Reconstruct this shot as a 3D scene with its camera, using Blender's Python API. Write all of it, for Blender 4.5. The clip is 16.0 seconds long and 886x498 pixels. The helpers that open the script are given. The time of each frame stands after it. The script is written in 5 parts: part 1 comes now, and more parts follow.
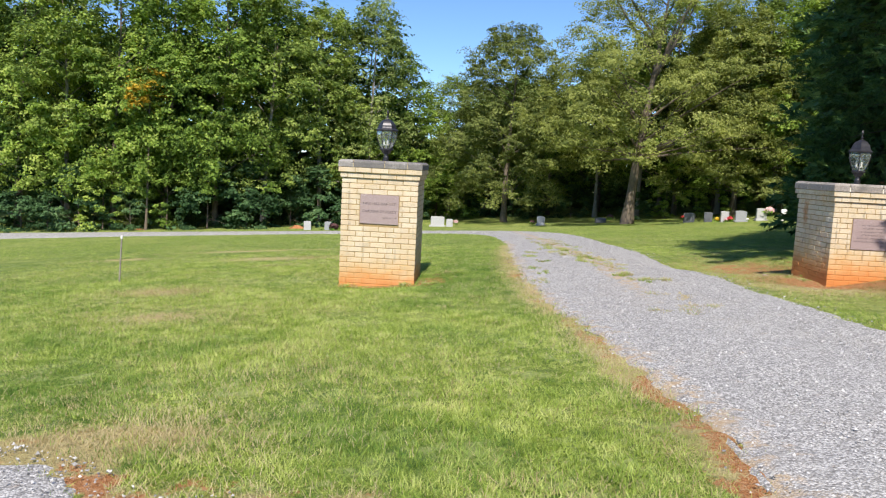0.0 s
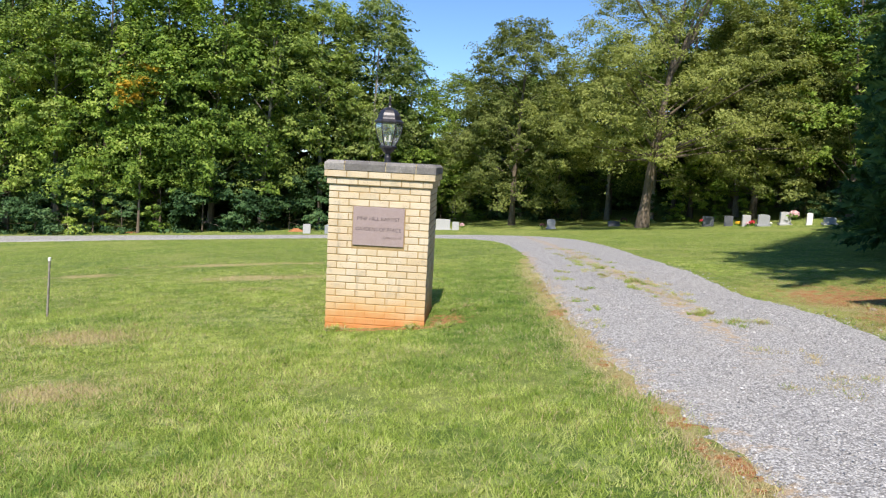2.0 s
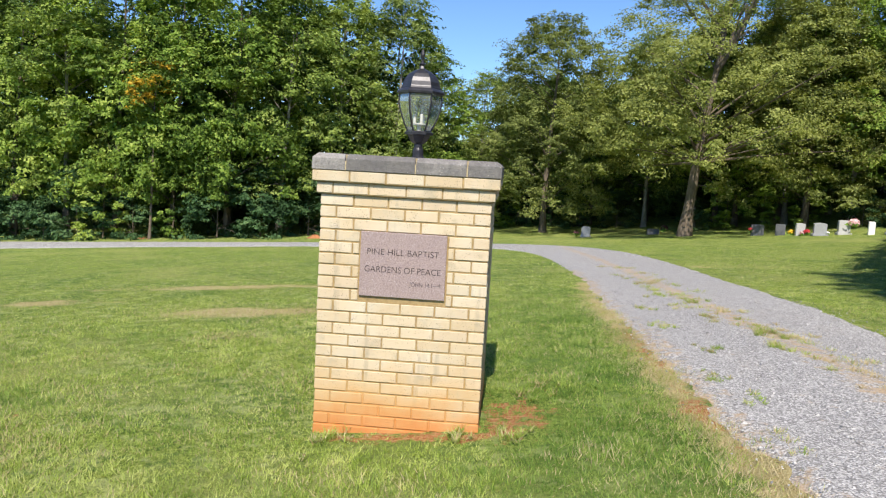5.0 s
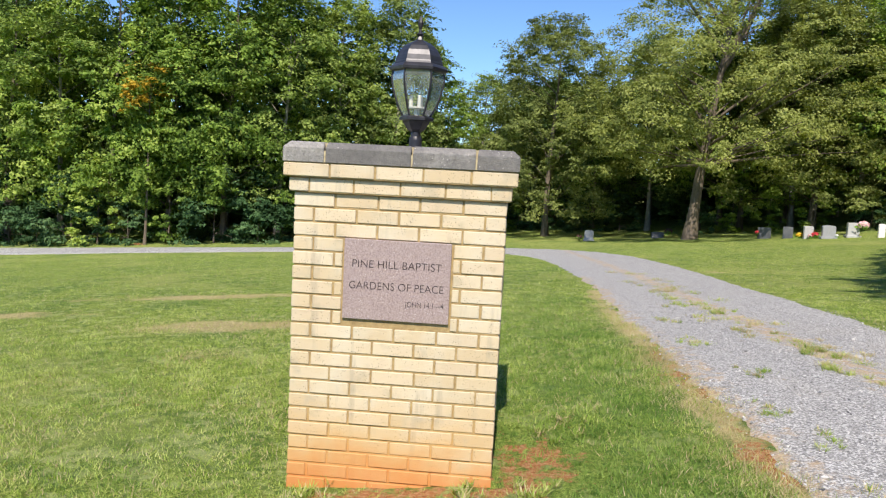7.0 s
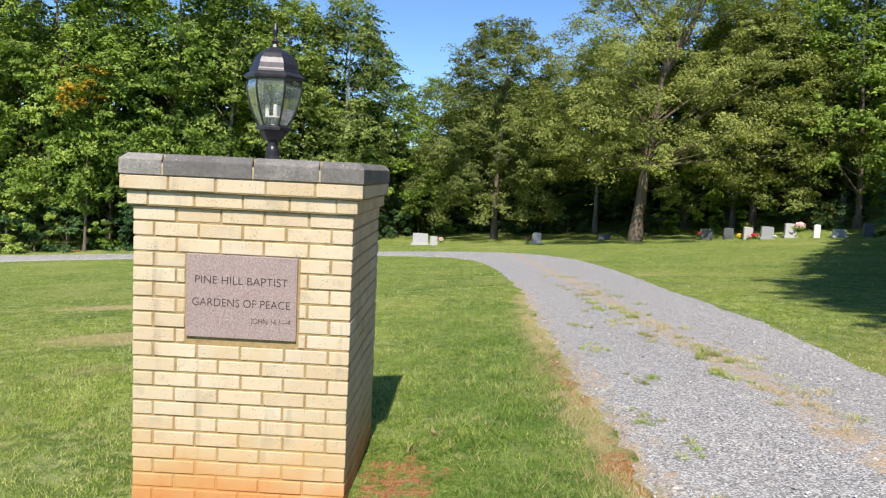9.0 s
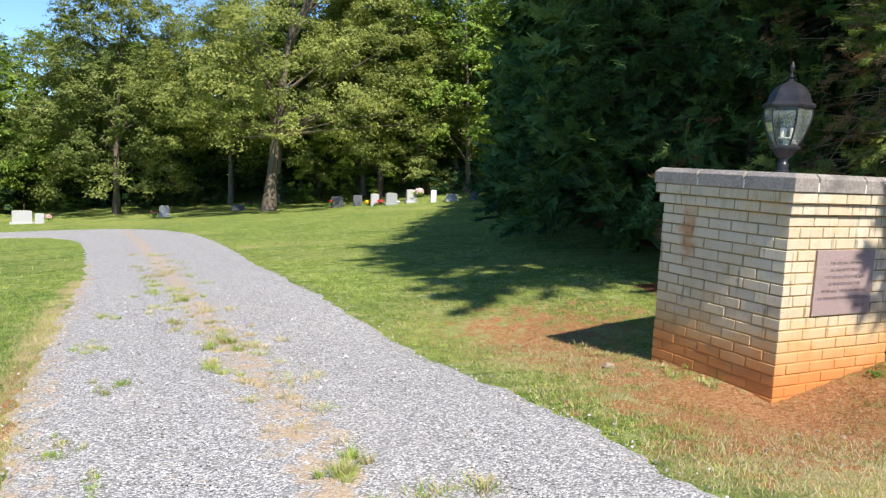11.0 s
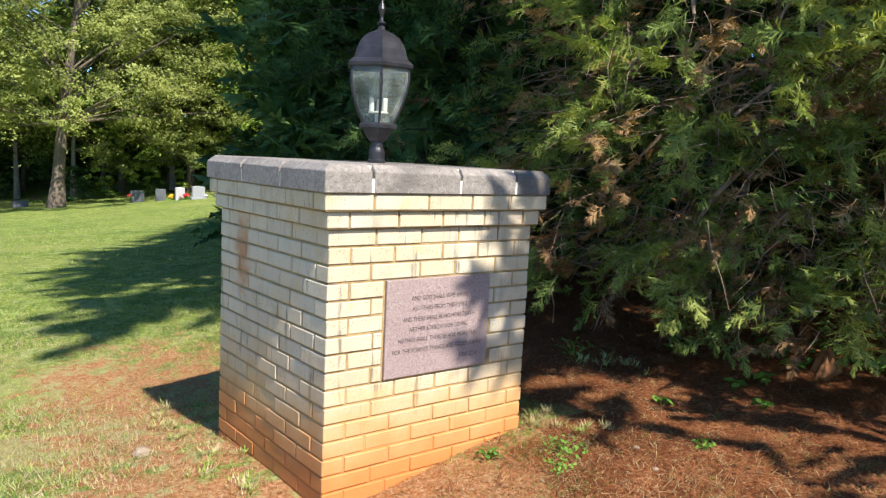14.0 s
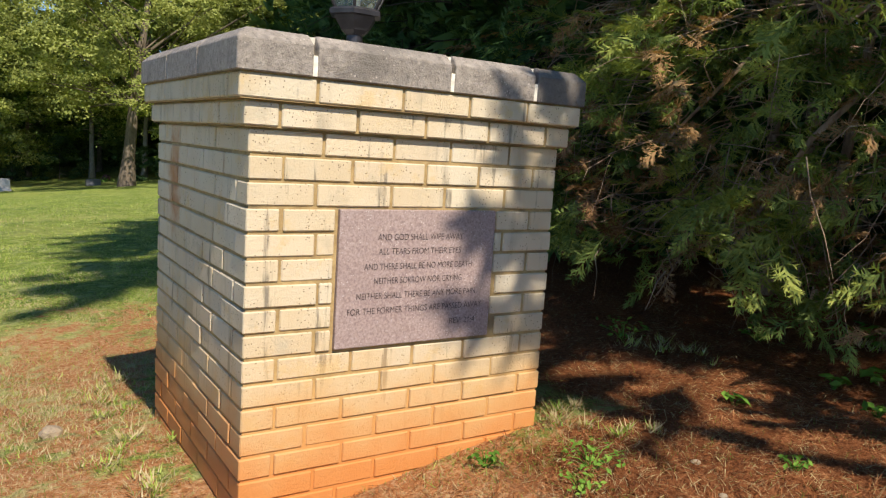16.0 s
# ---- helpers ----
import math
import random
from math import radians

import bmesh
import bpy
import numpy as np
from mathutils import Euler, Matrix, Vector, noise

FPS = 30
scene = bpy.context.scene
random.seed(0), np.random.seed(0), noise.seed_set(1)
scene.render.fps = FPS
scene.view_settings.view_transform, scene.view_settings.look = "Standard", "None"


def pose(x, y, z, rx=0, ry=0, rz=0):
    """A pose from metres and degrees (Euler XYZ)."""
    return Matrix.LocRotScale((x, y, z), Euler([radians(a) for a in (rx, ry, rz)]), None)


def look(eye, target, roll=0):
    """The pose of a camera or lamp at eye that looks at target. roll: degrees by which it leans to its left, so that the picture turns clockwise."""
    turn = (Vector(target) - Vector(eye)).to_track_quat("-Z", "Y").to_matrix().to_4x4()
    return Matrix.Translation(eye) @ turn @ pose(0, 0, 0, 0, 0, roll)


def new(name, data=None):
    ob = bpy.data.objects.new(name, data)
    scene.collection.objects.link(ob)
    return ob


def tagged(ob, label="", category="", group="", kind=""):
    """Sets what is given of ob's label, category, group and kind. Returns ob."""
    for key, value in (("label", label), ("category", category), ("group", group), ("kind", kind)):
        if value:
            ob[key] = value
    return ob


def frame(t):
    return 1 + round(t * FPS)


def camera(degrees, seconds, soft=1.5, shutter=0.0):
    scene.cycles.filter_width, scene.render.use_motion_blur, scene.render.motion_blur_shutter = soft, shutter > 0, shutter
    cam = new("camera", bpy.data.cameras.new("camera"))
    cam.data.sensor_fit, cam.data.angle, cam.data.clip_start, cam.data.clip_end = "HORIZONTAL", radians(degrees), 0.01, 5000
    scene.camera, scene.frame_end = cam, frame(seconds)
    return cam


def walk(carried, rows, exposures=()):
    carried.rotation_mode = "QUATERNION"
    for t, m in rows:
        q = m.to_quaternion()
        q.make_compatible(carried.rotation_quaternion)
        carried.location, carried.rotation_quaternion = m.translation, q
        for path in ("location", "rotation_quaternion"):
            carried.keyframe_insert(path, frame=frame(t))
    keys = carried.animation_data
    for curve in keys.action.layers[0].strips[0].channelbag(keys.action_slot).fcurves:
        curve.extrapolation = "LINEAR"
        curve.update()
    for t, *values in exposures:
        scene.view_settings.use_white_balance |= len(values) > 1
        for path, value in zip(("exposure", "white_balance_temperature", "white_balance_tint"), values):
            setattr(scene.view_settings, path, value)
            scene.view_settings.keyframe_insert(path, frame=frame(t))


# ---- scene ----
cam = camera(61.3, 16.0, soft=1.2)
PATH = [
    (0, (1.337, -9.753, 1.609), (1.241, -7.769, 1.378), 2.9),
    (0.5, (1.284, -9.082, 1.587), (1.188, -7.097, 1.356), 3.0),
    (1, (1.203, -8.521, 1.587), (1.109, -6.537, 1.356), 3.0),
    (1.5, (1.123, -7.921, 1.591), (1.026, -5.936, 1.36), 3.0),
    (2, (1.04, -7.325, 1.616), (0.935, -5.342, 1.385), 3.0),
    (2.5, (0.946, -6.759, 1.639), (0.833, -4.776, 1.407), 3.0),
    (3, (0.864, -6.218, 1.656), (0.738, -4.235, 1.424), 3.0),
    (3.5, (0.777, -5.678, 1.633), (0.633, -3.697, 1.402), 3.0),
    (4, (0.718, -5.184, 1.622), (0.559, -3.204, 1.393), 3.0),
    (4.2, (0.695, -5.026, 1.607), (0.534, -3.046, 1.381), 3.1),
    (6.3, (0.512, -3.516, 1.495), (0.338, -1.536, 1.274), 3.0),
    (6.5, (0.512, -3.499, 1.491), (0.339, -1.519, 1.274), 3.0),
    (7, (0.511, -3.469, 1.486), (0.342, -1.488, 1.273), 2.9),
    (7.5, (0.53, -3.466, 1.495), (0.374, -1.483, 1.288), 2.9),
    (8, (0.607, -3.455, 1.512), (0.485, -1.468, 1.314), 2.5),
    (8.5, (0.782, -3.407, 1.54), (0.679, -1.42, 1.341), 2.2),
    (9, (1.002, -3.348, 1.551), (0.948, -1.359, 1.351), 2.7),
    (9.5, (1.279, -3.184, 1.568), (1.441, -1.202, 1.356), 3.0),
    (10, (1.594, -3.004, 1.54), (2.053, -1.07, 1.317), 2.9),
    (10.2, (1.735, -2.923, 1.542), (2.276, -1.01, 1.316), 2.8),
    (12.3, (3.42, -2.453, 1.681), (4.551, -0.822, 1.433), 2.6),
    (12.5, (3.602, -2.374, 1.693), (4.751, -0.757, 1.445), 2.5),
    (13, (3.978, -2.292, 1.69), (5.147, -0.688, 1.442), 2.6),
    (13.5, (4.368, -2.221, 1.669), (5.541, -0.621, 1.423), 2.5),
    (14, (4.71, -2.082, 1.631), (5.881, -0.478, 1.39), 2.8),
    (14.5, (4.991, -1.948, 1.573), (6.157, -0.342, 1.322), 2.6),
    (15, (5.215, -1.787, 1.473), (6.359, -0.168, 1.205), 3.3),
    (15.5, (5.359, -1.616, 1.372), (6.424, 0.054, 1.098), 4.0),
    (16, (5.445, -1.527, 1.33), (6.465, 0.171, 1.057), 3.8),
]
walk(cam, [(t, look(eye, target, roll)) for t, eye, target, roll in PATH],
     exposures=[(0.0, 0.50, 6750, 11), (9.0, 0.49, 6800, 11), (10.2, 0.58, 6750, 11), (12.3, 0.94, 6550, 10), (14.0, 0.95, 6600, 10), (15.0, 0.76, 6900, 10), (16.0, 0.50, 7300, 11)])

# ---------------------------------------------------------------- light
SUN_ELEV, SUN_TURN = 49.0, -1.0
world = bpy.data.worlds.new("sky")
scene.world = world
world.use_nodes = True
wn = world.node_tree
sky = wn.nodes.new("ShaderNodeTexSky")
sky.sky_type, sky.sun_disc = "NISHITA", False
sky.sun_elevation, sky.sun_rotation = radians(SUN_ELEV), radians(180.0 - SUN_TURN)
sky.air_density, sky.dust_density, sky.ozone_density, sky.altitude = 1.0, 0.1, 3.0, 1500
clear = wn.nodes.new("ShaderNodeMix")
clear.data_type, clear.blend_type = "RGBA", "MULTIPLY"
clear.inputs[0].default_value, clear.inputs[7].default_value = 1.0, (0.64, 0.82, 1.03, 1)
wn.links.new(sky.outputs["Color"], clear.inputs[6])
wn.links.new(clear.outputs[2], wn.nodes["Background"].inputs["Color"])
wn.nodes["Background"].inputs["Strength"].default_value = 0.122
sun_data = bpy.data.lights.new("sun", "SUN")
sun_data.energy, sun_data.angle, sun_data.color = 4.55, radians(0.53), (1.0, 0.94, 0.86)
sun = new("sun", sun_data)
sun.matrix_world = pose(0, -20, 40, 90.0 - SUN_ELEV, 0, SUN_TURN)

# ---------------------------------------------------------------- node helpers
def material(name, rough=0.8):
    m = bpy.data.materials.new(name)
    m.use_nodes = True
    b = m.node_tree.nodes["Principled BSDF"]
    b.inputs["Roughness"].default_value = rough
    return m, m.node_tree, b


def node(nt, kind, **values):
    n = nt.nodes.new(kind)
    for key, v in values.items():
        key = key.replace("_", " ")
        if key in n.inputs:
            n.inputs[key].default_value = v
    return n


def coords(nt):
    return nt.nodes.new("ShaderNodeNewGeometry").outputs["Position"]


def local(nt):
    return nt.nodes.new("ShaderNodeTexCoord").outputs["Object"]


def noise_of(nt, vec, scale, detail=3.0, rough=0.55):
    n = node(nt, "ShaderNodeTexNoise", Scale=scale, Detail=detail, Roughness=rough)
    nt.links.new(vec, n.inputs["Vector"])
    return n.outputs["Fac"]


def ramp(nt, fac, stops):
    r = nt.nodes.new("ShaderNodeValToRGB")
    e = r.color_ramp.elements
    while len(e) < len(stops):
        e.new(0.5)
    for k, (p, c) in zip(e, stops):
        k.position = p
        k.color = (*c, 1) if len(c) == 3 else c
    nt.links.new(fac, r.inputs["Fac"])
    return r.outputs["Color"]


def math2(nt, op, a, b=0.0, c=0.0, clamp=False):
    n = nt.nodes.new("ShaderNodeMath")
    n.operation, n.use_clamp = op, clamp
    for i, v in enumerate((a, b, c)):
        if isinstance(v, (int, float)):
            n.inputs[i].default_value = v
        else:
            nt.links.new(v, n.inputs[i])
    return n.outputs[0]


def step(nt, v, lo, hi):
    n = nt.nodes.new("ShaderNodeMapRange")
    n.interpolation_type = "SMOOTHSTEP"
    n.inputs["From Min"].default_value, n.inputs["From Max"].default_value = lo, hi
    nt.links.new(v, n.inputs["Value"])
    return n.outputs["Result"]


def mix(nt, fac, a, b, mode="MIX"):
    n = nt.nodes.new("ShaderNodeMix")
    n.data_type, n.blend_type = "RGBA", mode
    for sock, v in ((n.inputs[0], fac), (n.inputs[6], a), (n.inputs[7], b)):
        if isinstance(v, (int, float)):
            sock.default_value = v
        elif isinstance(v, tuple):
            sock.default_value = (*v, 1)
        else:
            nt.links.new(v, sock)
    return n.outputs[2]


def bump(nt, b, height, strength=0.4, distance=0.01):
    n = node(nt, "ShaderNodeBump", Strength=strength, Distance=distance)
    nt.links.new(height, n.inputs["Height"])
    nt.links.new(n.outputs["Normal"], b.inputs["Normal"])


def attribute(nt, name):
    n = nt.nodes.new("ShaderNodeAttribute")
    n.attribute_name = name
    return n.outputs["Fac"]


def object_random(nt):
    return nt.nodes.new("ShaderNodeObjectInfo").outputs["Random"]


def island_random(nt):
    return nt.nodes.new("ShaderNodeNewGeometry").outputs["Random Per Island"]


def base(nt, b, colour):
    nt.links.new(colour, b.inputs["Base Color"])


def plain(name, colour, rough=0.7, metal=0.0, spread=0.25, scale=20.0):
    m, nt, b = material(name, rough)
    b.inputs["Metallic"].default_value = metal
    lo = tuple(c * (1 - spread) for c in colour)
    hi = tuple(min(1, c * (1 + spread)) for c in colour)
    f = noise_of(nt, local(nt), scale, 4)
    base(nt, b, ramp(nt, f, [(0.3, lo), (0.7, hi)]))
    return m


def leafy(name, dark, mid, light, glow=0.2, scale=0.6):
    """Foliage: three greens by clump and by leaf, with light coming through."""
    m, nt, b = material(name, 0.62)
    b.inputs["Specular IOR Level"].default_value = 0.12
    f = math2(nt, "ADD", math2(nt, "MULTIPLY", math2(nt, "ADD", math2(nt, "MULTIPLY", noise_of(nt, coords(nt), scale, 3), 2.0), -0.5), 0.68),
              math2(nt, "MULTIPLY", island_random(nt), 0.32))
    f = math2(nt, "ADD", f, math2(nt, "MULTIPLY", math2(nt, "SUBTRACT", object_random(nt), 0.5), 0.22))
    c = ramp(nt, f, [(0.22, dark), (0.48, mid), (0.8, light)])
    base(nt, b, c)
    t = nt.nodes.new("ShaderNodeBsdfTranslucent")
    nt.links.new(mix(nt, 1.0, c, (1.0, 1.0, 0.45), "MULTIPLY"), t.inputs["Color"])
    s = nt.nodes.new("ShaderNodeMixShader")
    s.inputs[0].default_value = glow
    nt.links.new(b.outputs[0], s.inputs[1])
    nt.links.new(t.outputs[0], s.inputs[2])
    nt.links.new(s.outputs[0], nt.nodes["Material Output"].inputs["Surface"])
    return m


# ---------------------------------------------------------------- materials
def clay_splash(nt, p, c, low, high):
    """Ochre and then red clay splashed up from the ground."""
    z = nt.nodes.new("ShaderNodeSeparateXYZ")
    nt.links.new(p, z.inputs[0])
    h = math2(nt, "ADD", z.outputs["Z"], math2(nt, "MULTIPLY", math2(nt, "SUBTRACT", noise_of(nt, p, 4.5, 5), 0.5), 0.36))
    ochre = math2(nt, "SUBTRACT", 1.0, step(nt, h, low, high + 0.12))
    c = mix(nt, math2(nt, "MULTIPLY", ochre, 0.8), c, (0.60, 0.36, 0.13))
    red = math2(nt, "SUBTRACT", 1.0, step(nt, h, low - 0.14, high - 0.10))
    return mix(nt, math2(nt, "MULTIPLY", red, 0.88), c, (0.58, 0.20, 0.045))


def mortar_material(name, low, high, k=1.0):
    m, nt, b = material(name, 0.95)
    p = coords(nt)
    c = ramp(nt, noise_of(nt, p, 25, 5, 0.7), [(0.3, (0.25 * k, 0.170 * k, 0.075 * k)), (0.7, (0.46 * k, 0.33 * k, 0.155 * k))])
    if k > 1:
        c = mix(nt, math2(nt, "MULTIPLY", step(nt, noise_of(nt, p, 6, 4), 0.50, 0.68), 0.45), c, (0.07, 0.065, 0.05))
    base(nt, b, clay_splash(nt, p, c, low, high))
    bump(nt, b, noise_of(nt, p, 140, 4, 0.7), 0.5, 0.004)
    return m


def brick_material(name, clay_low, clay_high, rust=None, wash=0.5):
    """Cream brick with pores and dirt, stained by red clay splashed up from the ground."""
    m, nt, b = material(name, 0.85)
    p = coords(nt)
    rnd = object_random(nt)
    c = ramp(nt, rnd, [(0.0, (0.555, 0.43, 0.265)), (0.35, (0.605, 0.48, 0.310)), (0.7, (0.645, 0.525, 0.360)), (1.0, (0.575, 0.455, 0.305))])
    blot = noise_of(nt, p, 9, 5)
    c = mix(nt, step(nt, blot, 0.52, 0.72), c, (0.48, 0.395, 0.265))
    c = mix(nt, math2(nt, "MULTIPLY", step(nt, noise_of(nt, p, 3.1, 4), 0.42, 0.70), wash), c, (0.64, 0.595, 0.475))
    c = mix(nt, max(0.0, wash - 0.5) * 1.5, c, (0.60, 0.555, 0.435))
    run = node(nt, "ShaderNodeMapping", Scale=(14, 14, 1.6))
    nt.links.new(p, run.inputs["Vector"])
    c = mix(nt, math2(nt, "MULTIPLY", step(nt, noise_of(nt, run.outputs[0], 1.0, 4), 0.56, 0.72), 0.4), c, (0.30, 0.255, 0.19))
    vor = node(nt, "ShaderNodeTexVoronoi", Scale=95.0)
    nt.links.new(p, vor.inputs["Vector"])
    pore = math2(nt, "MULTIPLY", math2(nt, "LESS_THAN", vor.outputs["Distance"], 0.2), step(nt, noise_of(nt, p, 14, 2), 0.44, 0.56))
    c = mix(nt, math2(nt, "MULTIPLY", pore, 0.75), c, (0.16, 0.11, 0.07))
    if rust:
        drip = node(nt, "ShaderNodeMapping", Scale=(22, 22, 2.4))
        nt.links.new(p, drip.inputs["Vector"])
        c = mix(nt, math2(nt, "MULTIPLY", step(nt, noise_of(nt, drip.outputs[0], 1.0, 5, 0.65), 0.58, 0.70), 0.75), c, (0.13, 0.115, 0.09))
        c = mix(nt, math2(nt, "MULTIPLY", step(nt, noise_of(nt, p, 5.5, 5, 0.7), 0.54, 0.66), 0.55), c, (0.60, 0.43, 0.20))
    c = clay_splash(nt, p, c, clay_low, clay_high)
    if rust:
        d = nt.nodes.new("ShaderNodeVectorMath")
        d.operation = "SUBTRACT"
        nt.links.new(p, d.inputs[0])
        d.inputs[1].default_value = rust
        s = nt.nodes.new("ShaderNodeVectorMath")
        s.operation = "MULTIPLY"
        nt.links.new(d.outputs[0], s.inputs[0])
        s.inputs[1].default_value = (8.0, 9.0, 3.6)
        ln = nt.nodes.new("ShaderNodeVectorMath")
        ln.operation = "LENGTH"
        nt.links.new(s.outputs[0], ln.inputs[0])
        k = math2(nt, "SUBTRACT", 1.0, step(nt, math2(nt, "ADD", ln.outputs["Value"], math2(nt, "MULTIPLY", noise_of(nt, p, 16, 3), 1.3)), 0.75, 1.75))
        c = mix(nt, math2(nt, "MULTIPLY", k, 0.9), c, (0.46, 0.19, 0.06))
    base(nt, b, c)
    bump(nt, b, math2(nt, "SUBTRACT", noise_of(nt, p, 120, 5, 0.7), math2(nt, "MULTIPLY", pore, 0.8)), 0.6, 0.005)
    return m


def stone_material(name, lo, hi, dark, rough=0.85):
    m, nt, b = material(name, rough)
    p = coords(nt)
    c = ramp(nt, noise_of(nt, p, 45, 5, 0.7), [(0.3, lo), (0.7, hi)])
    c = mix(nt, step(nt, noise_of(nt, p, 3.0, 4), 0.48, 0.72), c, dark)
    c = mix(nt, math2(nt, "MULTIPLY", step(nt, math2(nt, "ADD", object_random(nt), math2(nt, "MULTIPLY", noise_of(nt, p, 7, 5), 0.8)), 0.75, 1.25), 0.6), c, tuple(0.45 * k for k in dark))
    v = node(nt, "ShaderNodeTexVoronoi", Scale=70.0)
    nt.links.new(p, v.inputs["Vector"])
    c = mix(nt, math2(nt, "MULTIPLY", math2(nt, "LESS_THAN", v.outputs["Distance"], 0.16), step(nt, noise_of(nt, p, 11, 3), 0.5, 0.6)), c, tuple(min(0.6, 1.35 * k) for k in hi))
    pits = noise_of(nt, p, 75, 5, 0.8)
    base(nt, b, mix(nt, math2(nt, "MULTIPLY", step(nt, pits, 0.52, 0.64), 0.55), c, tuple(0.55 * k for k in dark)))
    bump(nt, b, pits, 0.8, 0.009)
    return m


def granite_material(name, lo, hi, speck):
    m, nt, b = material(name, 0.5)
    p = coords(nt)
    v = node(nt, "ShaderNodeTexVoronoi", Scale=150.0)
    nt.links.new(p, v.inputs["Vector"])
    c = ramp(nt, noise_of(nt, p, 130, 3, 0.7), [(0.35, lo), (0.65, hi)])
    c = mix(nt, math2(nt, "MULTIPLY", math2(nt, "LESS_THAN", v.outputs["Distance"], 0.2), step(nt, noise_of(nt, p, 40, 2), 0.5, 0.6)), c, speck)
    c = mix(nt, math2(nt, "MULTIPLY", step(nt, noise_of(nt, p, 5, 4), 0.5, 0.75), 0.3), c, lo)
    base(nt, b, c)
    bump(nt, b, noise_of(nt, p, 300, 3), 0.2, 0.002)
    return m


M_BRICK_A = brick_material("cream_brick", 0.00, 0.30)
M_BRICK_B = brick_material("cream_brick_clay", 0.43, 0.73, (6.013, 1.22, 1.16), 0.64)
M_MORTAR_A, M_MORTAR_B = mortar_material("tan_mortar", 0.00, 0.30), mortar_material("clay_stained_mortar", 0.43, 0.73, 1.001)
M_CAP = stone_material("weathered_cap_stone", (0.23, 0.215, 0.20), (0.42, 0.395, 0.36), (0.17, 0.16, 0.155))
M_CAP_DARK = stone_material("dark_weathered_cap_stone", (0.22, 0.195, 0.175), (0.42, 0.375, 0.33), (0.16, 0.145, 0.13))
M_JOINT = plain("white_joint_mortar", (0.74, 0.70, 0.60), 0.95, spread=0.3, scale=40)
M_JOINT_A = plain("ochre_joint_mortar", (0.44, 0.36, 0.22), 0.95, spread=0.3, scale=40)
M_PLAQUE = granite_material("pink_grey_granite", (0.25, 0.18, 0.17), (0.42, 0.33, 0.31), (0.62, 0.56, 0.54))
M_LETTER = plain("dark_engraving", (0.06, 0.045, 0.045), 0.9)
M_BLACK = plain("black_lantern_metal", (0.035, 0.034, 0.040), 0.40, 0.3, spread=0.4)
M_CANDLE = plain("white_candle_sleeve", (0.62, 0.60, 0.54), 0.5, spread=0.05)
M_GRANITE_L = granite_material("pale_grey_granite", (0.38, 0.38, 0.385), (0.52, 0.52, 0.52), (0.2, 0.2, 0.2))
M_GRANITE_D = granite_material("dark_grey_granite", (0.08, 0.085, 0.10), (0.15, 0.155, 0.17), (0.3, 0.3, 0.3))
M_GRANITE_M = granite_material("mid_grey_granite", (0.24, 0.25, 0.27), (0.38, 0.39, 0.41), (0.12, 0.12, 0.13))
M_MARBLE = granite_material("white_marble", (0.72, 0.71, 0.68), (0.84, 0.83, 0.80), (0.6, 0.6, 0.58))
M_STAKE = plain("grey_weathered_wood", (0.26, 0.23, 0.19), 0.9, spread=0.4)
M_WHITE = plain("white_paint", (0.78, 0.77, 0.74), 0.6, spread=0.08)


def glass_material():
    """Thin clear glass, faintly green, with a film painting both dust and pale reflections."""
    m, nt, b = material("clear_lantern_glass", 0.04)
    clear = nt.nodes.new("ShaderNodeBsdfTransparent")
    clear.inputs["Color"].default_value = (0.93, 0.97, 0.95, 1)
    shine = nt.nodes.new("ShaderNodeBsdfGlossy")
    shine.inputs["Roughness"].default_value = 0.06
    fres = nt.nodes.new("ShaderNodeFresnel")
    fres.inputs["IOR"].default_value = 1.4
    # diffuse pale green: dust, and reflected brightness put into its colour
    film = nt.nodes.new("ShaderNodeBsdfDiffuse")
    film.inputs["Color"].default_value = (0.62, 0.70, 0.66, 1)
    s1, s2 = nt.nodes.new("ShaderNodeMixShader"), nt.nodes.new("ShaderNodeMixShader")
    nt.links.new(math2(nt, "MULTIPLY", fres.outputs[0], 0.8), s1.inputs[0])
    nt.links.new(clear.outputs[0], s1.inputs[1])
    nt.links.new(shine.outputs[0], s1.inputs[2])
    nt.links.new(math2(nt, "MULTIPLY", step(nt, noise_of(nt, local(nt), 9, 4), 0.2, 0.8), 0.26), s2.inputs[0])
    nt.links.new(s1.outputs[0], s2.inputs[1])
    nt.links.new(film.outputs[0], s2.inputs[2])
    nt.links.new(s2.outputs[0], nt.nodes["Material Output"].inputs["Surface"])
    return m


M_GLASS = glass_material()


def bark_material(name, lo, hi):
    m, nt, b = material(name, 0.95)
    p = local(nt)
    mp = node(nt, "ShaderNodeMapping", Scale=(9, 9, 2.2))
    nt.links.new(p, mp.inputs["Vector"])
    f = noise_of(nt, mp.outputs[0], 1.6, 5, 0.65)
    base(nt, b, ramp(nt, f, [(0.3, lo), (0.7, hi)]))
    bump(nt, b, f, 0.8, 0.03)
    return m


